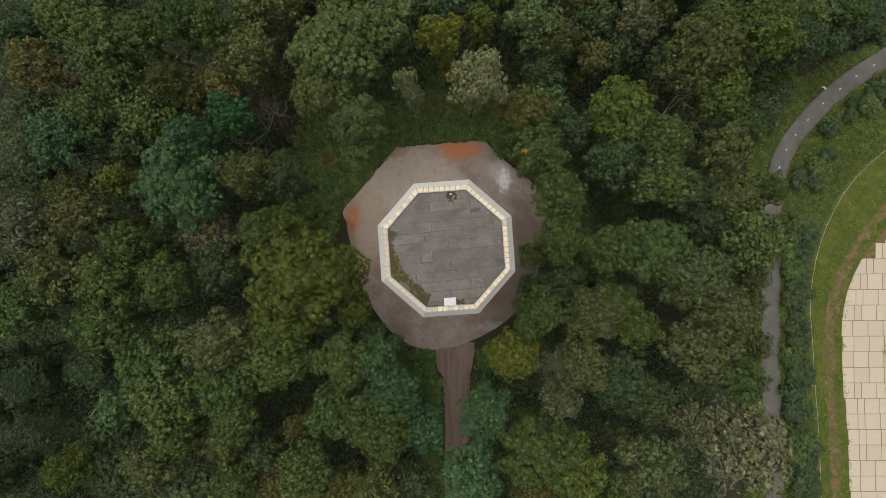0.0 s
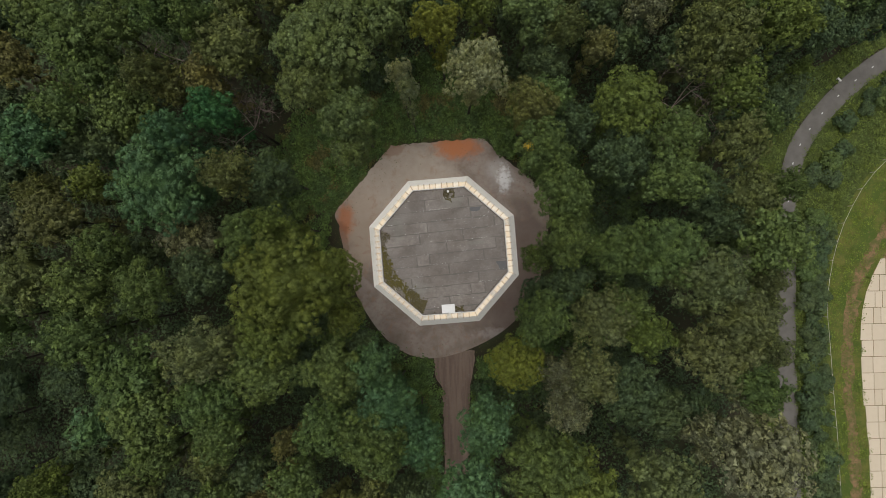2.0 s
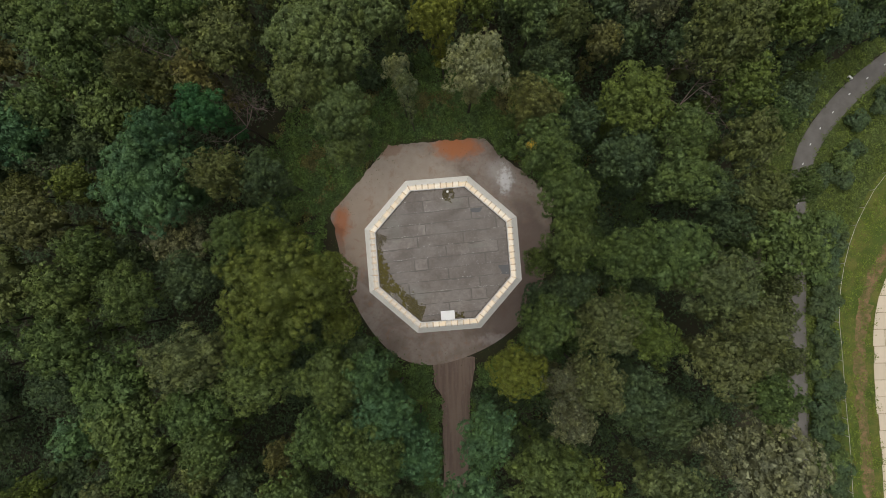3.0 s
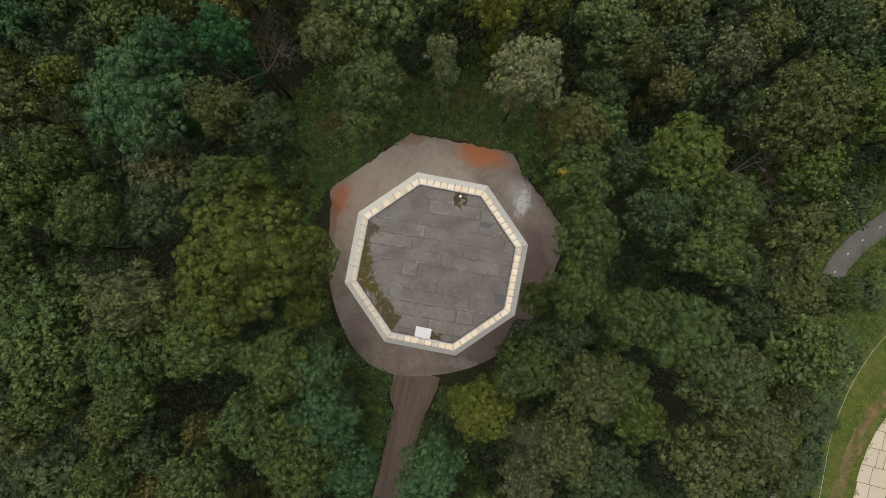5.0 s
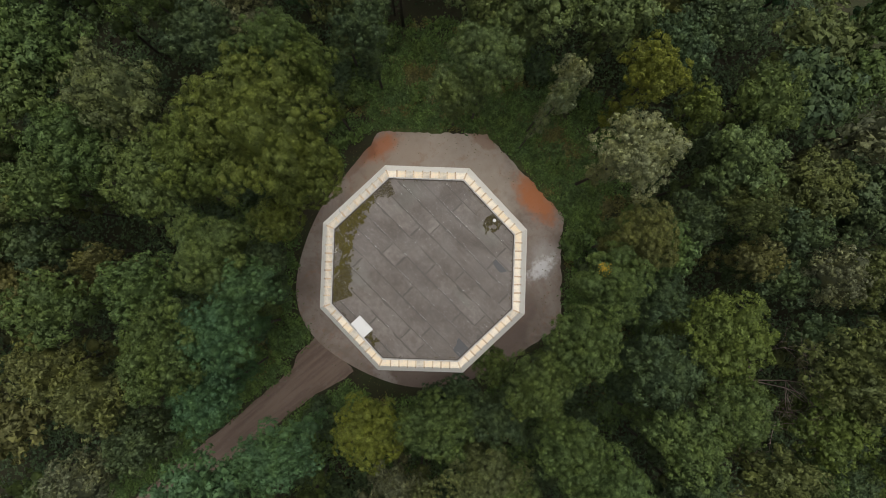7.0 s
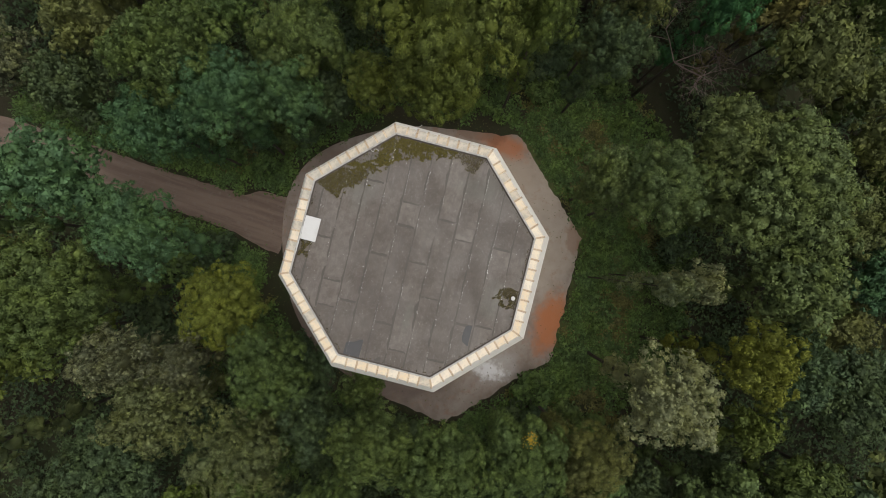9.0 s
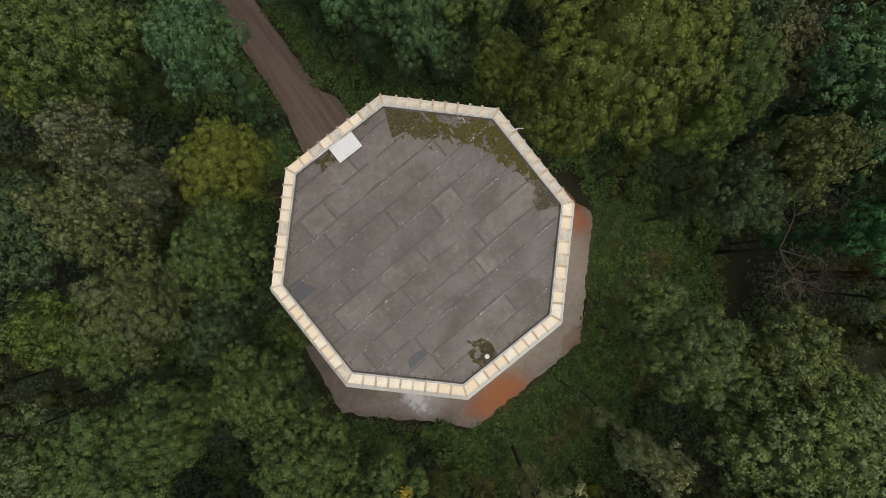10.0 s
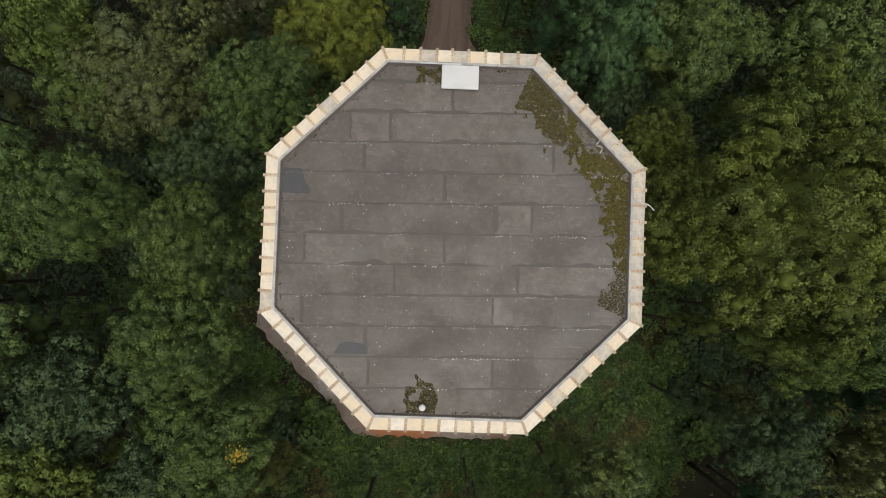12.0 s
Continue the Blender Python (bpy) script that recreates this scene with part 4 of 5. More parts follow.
# templates: crown radius, height, puff, leaf spray, cover, variants, then the crown's build;
# the near ones stand by the tower, those of the edge round them
TREES = {}
SPEC = {}
for ring_name, fineness, leaf_size in (("_far", 1.3, 0.60), ("", 0.95, 0.34), ("_edge", 0.92, 0.215), ("_near", 0.88, 0.124)):
    SPEC["small" + ring_name] = (2.4, 20.0, 0.46 * fineness, leaf_size, 1.2, 2, dict(dome=1.15, bough=0.40))
    SPEC["medium" + ring_name] = (3.6, 24.0, 0.50 * fineness, leaf_size, 1.2, 4, dict())
    SPEC["large" + ring_name] = (5.3, 25.0, 0.56 * fineness, leaf_size * 1.06, 1.35, 2, dict(bough=0.26, dome=0.9))
    SPEC["fine" + ring_name] = (3.7, 23.0, 0.38 * fineness, leaf_size * 0.9, 1.05, 3, dict(bough=0.28, tight=0.98, ragged_edge=0.15))
    SPEC["plume" + ring_name] = (3.6, 23.0, 0.60 * fineness, leaf_size, 1.25, 2, dict(bough=0.30))
for style, (R, top, puff, leaf, cover, variants, build) in SPEC.items():
    for i in range(variants):
        TREES[style, i] = (R, top, crown_and_trunk(f"{style}_{i}", R, top, puff, leaf, cover, 31 * i + len(style) * 7, **build))

TONE_WORDS = {
    "mid": "broadleaf tree with a dense mid-green crown",
    "dark": "broadleaf tree with a dark green, shaded crown",
    "blue": "broadleaf tree with soft blue-green feathery foliage",
    "lime": "broadleaf tree with a yellowish-green crown",
    "yellow": "small tree turning autumn yellow",
    "olive": "broadleaf tree with dull olive foliage",
    "fresh": "broadleaf tree with a fresh light green crown",
    "dull": "broadleaf tree with a dull grey-olive crown",
    "emerald": "broadleaf tree with a vivid emerald-green crown",
    "pale": "slender tree with pale grey-green foliage",
    "silver": "tree with pale silvery grey-green leaves",
    "brown": "tree with browning early-autumn foliage",
}
count = {}


def in_apron(x, y, grow=0.0):
    xr, yr = ct * x + st * y, -st * x + ct * y
    return max(abs(xr), abs(yr), (abs(xr) + abs(yr)) / math.sqrt(2)) < PAVE + grow


def tree(style, x, y, top, r, tone):
    """A tree on the ground at x, y: height top, crown radius r."""
    if math.hypot(x / 22, y / 17) < 1:
        style += "_near"
    elif math.hypot(x / 33, y / 25) < 1:
        style += "_edge"
    elif abs(x) > 51 or abs(y) > 33:
        style += "_far"
    k = count[style] = count.get(style, -1) + 1
    R, h, (crown, trunk) = TREES[style, k % SPEC[style][5]]
    size = "tall " if top > 24.5 and tone != "yellow" else ""
    e = thing("tree", size + TONE_WORDS[tone], "tree", "trees of the wood")
    # a tree whose crown hangs over the apron or the path stands beside it and leans
    bx, by = x, y
    if -2.6 < bx < 4.6 and by < -12:
        bx = 5.0 if x > 1.2 else -3.0
    while in_apron(bx, by, 0.9):
        bx, by = bx * 1.02, by * 1.02
    lean = Vector((x - bx, y - by, top * 0.85)).normalized().to_track_quat("Z", "Y").to_matrix().to_4x4()
    wide = 0.16 * noise.noise((x, y, 2))
    spin = pose(0, 0, 0, 3 * noise.noise((x, y, 4)), 3 * noise.noise((x, y, 6)), (k * 137.5 + 40 * noise.noise((x, y, 0))) % 360)
    e.matrix_basis = Matrix.Translation((bx, by, 0)) @ lean @ spin @ Matrix.Diagonal((0.875 * r / R * (1 + wide), 0.875 * r / R * (1 - wide), top / h, 1))
    part_mesh("trunk", trunk, e)
    c = part_mesh("crown", crown, e)
    c.material_slots[0].link = "OBJECT"
    c.material_slots[0].material = LEAF[tone]
    PLANTED.append((x, y, r))
    return e


PLANTED = []

tree("medium", -48.3, 25.6, 20.5, 3.18, "dark")
tree("medium", -41.8, 25.7, 23.1, 3.59, "mid")
tree("medium", -37.9, 22.6, 24.1, 3.66, "mid")
tree("medium", -45.0, 19.8, 23.3, 3.19, "brown")
tree("medium", -37.2, 19.3, 22.9, 3.21, "mid")
tree("medium", -33.2, 23.6, 24.1, 2.90, "mid")
tree("medium", -28.5, 23.5, 26.0, 2.64, "mid")
tree("fine", -30.5, 17.9, 25.1, 2.24, "olive")
tree("medium", -24.6, 24.2, 25.5, 2.66, "mid")
tree("small", -28.9, 18.1, 21.0, 2.38, "olive")
tree("small", -24.3, 18.2, 22.1, 2.47, "brown")
tree("medium", -21.3, 21.7, 23.7, 3.55, "olive")
tree("small", -21.9, 26.7, 20.8, 2.65, "olive")
tree("plume", -23.7, 14.7, 23.1, 2.69, "emerald")
tree("large", -28.9, 7.3, 26.0, 5.34, "blue")
tree("plume", -27.4, 12.1, 26.0, 2.63, "blue")
tree("fine", -21.7, 7.8, 25.2, 2.98, "olive")
tree("medium", -18.3, 8.5, 22.6, 2.84, "dark")
tree("small", -35.9, 7.3, 23.1, 2.31, "lime")
tree("medium", -39.1, 14.8, 23.4, 3.19, "mid")
tree("medium", -46.3, 15.4, 20.8, 3.17, "dark")
tree("medium", -41.3, 11.8, 25.0, 3.30, "blue")
tree("medium", -45.8, 8.9, 22.3, 3.43, "dark")
tree("small", -39.1, 11.4, 20.3, 2.67, "dark")
tree("small", -35.7, 11.8, 20.4, 2.27, "dark")
tree("fine", -41.6, 6.9, 22.5, 2.33, "olive")
tree("medium", -38.3, 3.2, 26.4, 3.23, "brown")
tree("fine", -44.3, 2.2, 26.1, 3.43, "silver")
tree("medium", -33.3, 1.0, 26.0, 2.64, "mid")
tree("small", -33.2, -0.2, 19.3, 2.70, "dark")
tree("fine", -41.4, -1.6, 25.4, 3.97, "olive")
tree("fine", -46.5, -6.2, 24.0, 3.67, "mid")
tree("medium", -35.1, -3.3, 27.6, 3.35, "mid")
tree("medium", -35.9, -7.9, 27.3, 3.37, "mid")
tree("medium", -29.6, -2.9, 26.2, 2.93, "mid")
tree("medium", -25.4, -2.5, 22.3, 3.11, "dark")
tree("medium", -20.0, 1.5, 27.5, 3.00, "mid")
tree("medium", -16.9, 2.8, 26.3, 2.69, "lime")
tree("large", -14.9, -2.2, 29.9, 5.66, "lime")
tree("medium", -11.2, -2.7, 27.3, 3.0, "lime")
tree("small", -10.1, -6.6, 22.0, 2.22, "lime")
tree("small", -8.8, -9.8, 19.0, 2.05, "dark")
tree("small", -6.7, -11.2, 17.0, 1.57, "dark")
tree("medium", -17.2, -7.6, 26.0, 3.68, "lime")
tree("medium", -55.5, -16.5, 7.0, 3.48, "dark")
tree("medium", -46.5, -15.5, 10.0, 3.05, "dark")
tree("medium", -32.3, -12.1, 24.2, 4.04, "mid")
tree("medium", -30.6, -16.3, 24.9, 4.00, "mid")
tree("medium", -29.4, -20.5, 24.3, 2.89, "mid")
tree("medium", -24.6, -9.7, 24.8, 4.01, "dull")
tree("medium", -24.4, -15.2, 23.8, 3.42, "mid")
tree("medium", -23.0, -18.3, 25.6, 2.84, "mid")
tree("medium", -19.4, -12.6, 22.9, 3.60, "mid")
tree("small", -17.0, -20.2, 20.4, 1.63, "brown")
tree("fine", -53.9, -21.9, 8.0, 2.82, "dark")
tree("fine", -53.8, -27.6, 13.0, 2.94, "dark")
tree("fine", -41.0, -23.4, 24.5, 2.64, "lime")
tree("medium", -37.6, -25.5, 20.7, 3.31, "dark")
tree("medium", -31.1, -23.5, 24.6, 3.13, "dull")
tree("small", -39.5, -21.4, 18.9, 2.45, "dark")
tree("medium", -23.6, -25.4, 23.9, 2.66, "mid")
tree("small", -20.8, -22.9, 20.8, 2.39, "dark")
tree("medium", -11.7, -11.9, 23.4, 3.57, "mid")
tree("medium", -12.3, -17.3, 24.2, 3.15, "mid")
tree("medium", -7.3, -12.1, 23.4, 2.80, "blue")
tree("plume", -5.4, -15.4, 25.0, 3.11, "blue")
tree("large", -7.7, -19.4, 26.2, 4.05, "mid")
tree("plume", -3.3, -19.6, 24.0, 2.78, "blue")
tree("medium", -15.0, -23.4, 25.4, 3.28, "mid")
tree("fine", -8.1, -25.8, 23.4, 3.19, "olive")
tree("fine", -3.9, -26.5, 21.2, 3.02, "dark")
tree("fine", 4.5, -17.8, 25.5, 3.21, "blue")
tree("plume", 2.7, -25.2, 23.1, 3.85, "blue")
tree("medium", 7.2, -12.1, 20.0, 3.21, "yellow")
tree("large", 9.9, -22.0, 25.4, 4.48, "mid")
tree("medium", 14.2, -24.2, 23.5, 3.82, "lime")
tree("fine", 12.4, -16.1, 25.0, 2.49, "silver")
tree("fine", 15.2, -13.0, 24.4, 3.39, "dull")
tree("fine", 11.7, -13.1, 23.1, 2.19, "silver")
tree("medium", 9.9, -7.3, 23.9, 3.04, "mid")
tree("small", 9.7, -4.2, 20.0, 2.03, "dark")
tree("small", 10.0, -0.8, 21.0, 1.87, "mid")
tree("small", 9.2, -7.0, 17.0, 1.44, "dark")
tree("fine", 16.0, -7.5, 22.8, 3.73, "dull")
tree("small", 19.0, -6.3, 21.9, 2.48, "mid")
tree("medium", 20.7, -8.8, 22.9, 2.83, "lime")
tree("medium", 12.6, -2.7, 22.2, 2.8, "dark")
tree("medium", 11.9, 0.5, 25.9, 2.94, "mid")
tree("medium", 16.8, -0.2, 26.1, 2.81, "mid")
tree("medium", 21.5, 0.3, 25.3, 3.97, "mid")
tree("fine", 26.1, -3.7, 25.7, 3.95, "dull")
tree("fine", 24.4, -2.0, 22.3, 2.47, "dull")
tree("fine", 28.3, -11.4, 23.2, 4.49, "dull")
tree("fine", 30.0, -7.3, 25.7, 3.45, "dull")
tree("medium", 19.1, -15.1, 22.5, 3.49, "dark")
tree("medium", 22.5, -17.8, 21.2, 3.03, "dark")
tree("medium", 21.2, -23.2, 26.1, 3.93, "dull")
tree("fine", 31.9, -21.3, 24.4, 5.73, "silver")
tree("medium", 30.9, -14.3, 25.6, 2.71, "mid")
tree("fine", 33.7, -6.7, 21.0, 2.3, "dull")
tree("fine", 33.5, -11.1, 21.0, 2.4, "dull")
tree("fine", 33.9, -3.3, 21.0, 2.2, "dull")
tree("fine", 26.6, -19.6, 23.3, 2.75, "silver")
tree("small", 26.5, -17.1, 17.9, 2.62, "dark")
turning = tree("medium", 10.2, 10.1, 24.3, 3.27, "mid")
tree("medium", 14.0, 13.7, 20.2, 2.80, "dark")
tree("medium", 9.5, 14.9, 24.1, 2.90, "olive")
tree("medium", 12.0, 5.6, 26.2, 3.06, "mid")
tree("medium", 18.4, 9.8, 20.9, 3.57, "dark")
tree("medium", 19.2, 15.3, 22.7, 3.86, "lime")
tree("medium", 23.9, 11.9, 22.9, 3.08, "mid")
tree("medium", 23.9, 6.4, 23.3, 3.57, "mid")
tree("medium", 26.7, 5.6, 22.5, 2.71, "dark")
tree("medium", 28.8, 2.8, 21.0, 2.77, "dark")
tree("large", 27.1, 21.0, 26.2, 4.42, "olive")
tree("medium", 30.0, 16.6, 23.0, 3.46, "lime")
tree("small", 25.0, 21.1, 20.7, 2.52, "dark")
tree("medium", 30.0, 10.5, 24.2, 3.02, "olive")
tree("fine", 32.8, 12.4, 22.9, 2.57, "mid")
tree("fine", 31.5, 5.2, 22.4, 3.62, "olive")
tree("fine", 34.7, 6.2, 22.4, 2.21, "mid")
tree("medium", 33.7, 0.3, 23.3, 4.09, "mid")
tree("medium", 34.5, 22.9, 25.1, 3.48, "lime")
tree("medium", 40.0, 23.1, 20.2, 2.93, "dark")
tree("fine", 21.5, 24.9, 22.3, 2.72, "silver")
tree("small", 19.9, 23.4, 19.0, 2.58, "dark")
tree("small", 16.2, 20.9, 21.1, 1.99, "brown")
tree("small", 17.5, 25.1, 20.8, 2.52, "dark")
tree("large", -12.0, 21.5, 25.6, 5.63, "fresh")
tree("medium", -9.4, 14.0, 24.6, 3.00, "fresh")
tree("small", -9.5, 11.0, 21.5, 2.11, "fresh")
tree("medium", -13.8, 16.8, 25.5, 2.84, "fresh")
tree("medium", -5.9, 24.7, 24.2, 3.28, "fresh")
tree("small", -4.6, 17.8, 24.0, 1.42, "pale")
tree("small", -3.7, 16.0, 23.0, 1.32, "pale")
tree("fine", 3.3, 18.3, 26.0, 3.56, "pale")
tree("medium", 0.2, 22.7, 26.3, 2.57, "yellow")
tree("small", 3.9, 25.4, 21.9, 2.10, "lime")
tree("medium", 9.8, 24.1, 23.6, 3.30, "fresh")
tree("fine", 12.2, 22.7, 23.7, 2.42, "olive")
tree("medium", 10.9, 20.1, 19.8, 2.82, "dark")
tree("small", 11.2, 16.4, 21.7, 2.36, "mid")
tree("small", 7.5, 25.4, 18.1, 1.95, "dark")
tree("small", 47.2, 25.7, 13.0, 2.37, "dark")
tree("medium", 50.5, 27.6, 14.0, 2.76, "dark")
tree("small", 43.2, 27.3, 16.0, 2.69, "mid")
tree("small", 53.8, 26.4, 11.0, 1.85, "dark")
tree("medium", 47.2, 28.6, 16.0, 2.69, "mid")
tree("small", 42.0, 20.9, 12.0, 1.68, "lime")
tree("small", 40.1, 18.6, 13.0, 1.80, "dark")

# a few sprays of one tree have turned orange
rs = np.random.default_rng(3)
at = unit(rs.normal(0, 1, (90, 3))) * rs.uniform(0.05, 0.60, (90, 1)) + (8.35, 9.85, 23.55)
spray = mesh_of("leaf_spray", petals(at, np.tile((0, 0, 1.0), (90, 1)), rs.normal(0, 1, (90, 3)), 0.12, rs), np.arange(270).reshape(-1, 3).tolist(), LEAF["orange"])
tagged(part_mesh("leaf_spray", spray, turning, "", turning.matrix_basis.inverted()), "orange autumn leaf sprays", kind="stuff")

# tall trees added mostly out of view at the wood's western side, to shade it
for y, x in ((-6, -54), (-13, -53.5), (-20, -54.5), (-27, -53), (-34, -52), (-16, -60), (-28, -60)):
    tree("medium", x, y, 24.0, 3.7, "dark")

# the wood goes on past the mapped trees, up to the cycle path and round the clearings
CLEAR = [(0, 0, 16.5), (-16.5, 12.5, 5.5), (-12.5, 16.0, 4.0), (-3, 17.5, 3.6), (2, 17.2, 3.4), (6, 17, 2.8), (1.3, -22, 3.2), (1.3, -30, 3.0), (1.4, -38, 2.6), (18.5, 20.5, 3.4), (-48, -17, 3.5), (-43, -24, 3.2)]
fill = random.Random(5)
tones = ["mid"] * 5 + ["dark"] * 4 + ["olive"] * 3 + ["lime", "blue", "silver", "brown"]
tries = 0
while len(PLANTED) < 218 and tries < 9000:
    tries += 1
    x, y = fill.uniform(-66, 70), fill.uniform(-50, 60)
    r = fill.uniform(2.6, 4.2)
    if abs(x) < 42 and abs(y) < 30 and tries > 3500:
        continue
    if ((x / 58) ** 2 + (y / 47) ** 2 > 1 and x < 30) or (x >= 30 and y > 43):
        continue
    if x + 0.8 * r > 34.5 + max(0.0, y - 10) * 0.8:
        continue
    if any(math.hypot(x - a, y - b) < 0.62 * (r + q) for a, b, q in PLANTED):
        continue
    if any(math.hypot(x - a, y - b) < q + 0.7 * r for a, b, q in CLEAR):
        continue
    style = fill.choice(("medium", "medium", "small", "fine"))
    # past the western edge: tall unseen trees, added to block light from the side
    if x < -51:
        tree(style, x, y, fill.uniform(22.0, 25.0), r, "dark")
    elif x < -40 and y < -9:
        tree(style, x, y, fill.uniform(6.0, 10.0), r * 0.8, "dark")
    else:
        tree(style, x, y, fill.uniform(17.5, 22.5), r, fill.choice(tones))


# the wood behind the clearing, north of the tower
tries = 0
while tries < 2500 and len(PLANTED) < 246:
    tries += 1
    x, y, r = fill.uniform(-32, 34), fill.uniform(24.5, 47), fill.uniform(2.7, 4.0)
    if any(math.hypot(x - a, y - b) < 0.6 * (r + q) for a, b, q in PLANTED) or any(math.hypot(x - a, y - b) < q + 0.6 * r for a, b, q in CLEAR):
        continue
    tree(fill.choice(("medium", "medium", "fine")), x, y, fill.uniform(19.0, 23.5), r, fill.choice(tones))


# bare trees
def bare_tree(x, y, h, spread, seed, label):
    r = random.Random(seed)
    e = thing("dead_tree", label, "tree", m=pose(x, y, 0))
    bm_v, bm_f = [], []

    def grow(p, d, length, rad, depth):
        q = [p]
        for _ in range(3):
            d = (d + Vector((r.uniform(-1, 1), r.uniform(-1, 1), r.uniform(-0.4, 0.6))) * 0.22).normalized()
            q.append(q[-1] + d * length / 3)
        v, f = tube(q, [rad, rad * 0.85, rad * 0.7, rad * 0.5], 5)
        b0 = len(bm_v)
        bm_v.extend(v)
        bm_f.extend(tuple(b0 + i for i in t) for t in f)
        if depth:
            for _ in range(4 if depth > 1 else 5):
                a = r.uniform(0, 6.28)
                nd = (d * 0.55 + Vector((math.cos(a), math.sin(a), r.uniform(-0.05, 0.5))) * spread).normalized()
                grow(q[r.choice((2, 3, 3))], nd, length * r.uniform(0.5, 0.75), rad * 0.48, depth - 1)

    v, f = tube([(0, 0, -0.2), (0.1, 0, h * 0.4), (0, 0.1, h * 0.7)], [0.20, 0.15, 0.09], 8)
    part_mesh("trunk", mesh_of("dead_trunk", v, f, M_BARK, True), e)
    for _ in range(5):
        a = r.uniform(0, 6.28)
        grow(Vector((0, 0.1, h * 0.69)), Vector((math.cos(a) * spread, math.sin(a) * spread, 0.7)).normalized(), h * 0.2, 0.055, 3)
    part_mesh("crown", mesh_of("dead_crown", bm_v, bm_f, M_DEAD), e, "bare grey-pink branchwork")
    return e


bare_tree(-28.1, 21.4, 20.0, 0.9, 4, "dead tree with bare pinkish-grey branches")
bare_tree(-22.2, 14.6, 15.0, 0.9, 7, "dead tree with bare reddish twigs")
bare_tree(25.3, 15.4, 21.0, 0.8, 12, "dead tree with one bare pale branch showing")


# ---- undergrowth, shrubs and grass: uncountable ----
# open spots: x, y, radius
OPEN = [(-16.0, 9.0, 4.2), (-18.0, 14.0, 4.0), (-11.5, 15.5, 4.2), (-5, 18.5, 4.0), (1, 19.5, 4.2), (6.0, 18.6, 3.2)]
def ground_cover(name, spots, per, spread, height, leaf, material, label, category, seed):
    r = np.random.default_rng(seed)
    P = np.repeat(np.array(spots), per, axis=0)
    k = len(P)
    off = r.normal(0, 1, (k, 2)) * spread
    z = np.abs(r.normal(0, 1, k)) * height * 0.6 + 0.03
    base = np.column_stack([P[:, :2] + off, z])
    lv = leaves(base, np.tile((0, 0, 0.8), (k, 1)) + r.normal(0, 0.3, (k, 3)), leaf, r)
    ob = new(name, mesh_of(name, lv, np.arange(3 * k).reshape(-1, 3).tolist(), material))
    return tagged(ob, label, category, kind="stuff")


r = random.Random(3)
low, tall, dry = [], [], []
while len(low) < 4300:
    a, q = r.uniform(0, 2 * math.pi), r.uniform(14, 27)
    x, y = q * math.cos(a), q * math.sin(a)
    if in_apron(x, y, 0.55 + 0.5 * noise.noise((x * 0.6, y * 0.6, 2)) - (0.9 if y < 0 else 0.0)) or (-2.2 < x < 4.2 and y < -12):
        continue
    if y < 4 and r.random() < 0.5:
        continue
    (dry if noise.noise((x * 0.28, y * 0.28, 5)) + 0.3 * noise.noise((x * 1.3, y * 1.3, 6)) > 0.26 else low).append((x, y))
    if noise.noise((x * 0.35, y * 0.35, 8)) > 0.18 and not in_apron(x, y, 0.9):
        tall.append((x, y))
for _ in range(900):
    y = r.uniform(-42, -14.5)
    x = r.choice((-1, 1)) * r.uniform(2.1, 5.0) + 1.2
    if y > -18.5:
        x += 0.9 if x > 1.2 else -0.9
    low.append((x, y))
ground_cover("undergrowth", low, 24, 0.30, 0.26, 0.24, LEAF["low"], "low green nettles and ivy covering the clearing", "undergrowth", 1)
ground_cover("dry_weeds", dry, 24, 0.30, 0.22, 0.22, LEAF["brown"], "brown dying weeds and bracken in the clearing", "undergrowth", 9)
ground_cover("weeds", tall, 14, 0.22, 0.75, 0.36, LEAF["low"], "taller broad-leaved weeds in the clearing", "undergrowth", 2)

# dim understorey of saplings and brambles on the floor of the whole wood
under = []
while len(under) < 7000:
    x, y = r.uniform(-66, 62), r.uniform(-50, 52)
    if math.hypot(x, y) < 19 or x > 38.0 + max(0.0, y - 8) * 0.7 or (-4.0 < x < 6.0 and y < -12):
        continue
    if any(math.hypot(x - b, y - c) < q + 2.2 for b, c, q in OPEN):
        continue
    under.append((x, y))
ground_cover("understorey", under, 24, 0.75, 2.4, 0.36, LEAF["dark"], "dim leafy understorey of saplings and brambles", "undergrowth", 6)

# leaf litter that has blown onto the apron's edge
litter = []
for _ in range(500):
    a = r.uniform(0, 2 * math.pi)
    q = PAVE * r.uniform(0.86, 1.04)
    litter.append((q * math.cos(a), q * math.sin(a)))
ground_cover("leaf_litter", litter, 2, 0.35, 0.07, 0.11, LEAF["brown"], "brown fallen leaves on the asphalt edge", "leaves", 3)


def along(line, lo, hi, count, gen):
    L, R = sides(line, lo, hi)
    out = []
    for _ in range(count):
        i, s = gen.randrange(len(line)), gen.random()
        p = L[i] * s + R[i] * (1 - s)
        out.append((p[0], p[1]))
    return out


tufts = []
for _ in range(5200):
    i, s = r.randrange(140), r.random()
    tufts.append(tuple(W[i] * s + E[i] * (1 - s)))
tufts = [p for p in tufts if noise.noise((p[0] * 0.5, p[1] * 0.5, 1)) > -0.15 and np.min(np.hypot(slab_line[:, 0] - p[0], slab_line[:, 1] - p[1])) > 3.0 and not np.min(np.hypot(verge[:, 0] - p[0], verge[:, 1] - p[1])) < 0.35]
ground_cover("grass_tufts", tufts, 14, 0.30, 0.10, 0.17, LEAF["grass"], "rough grass tufts on the verge", "grass", 4)
rough = []
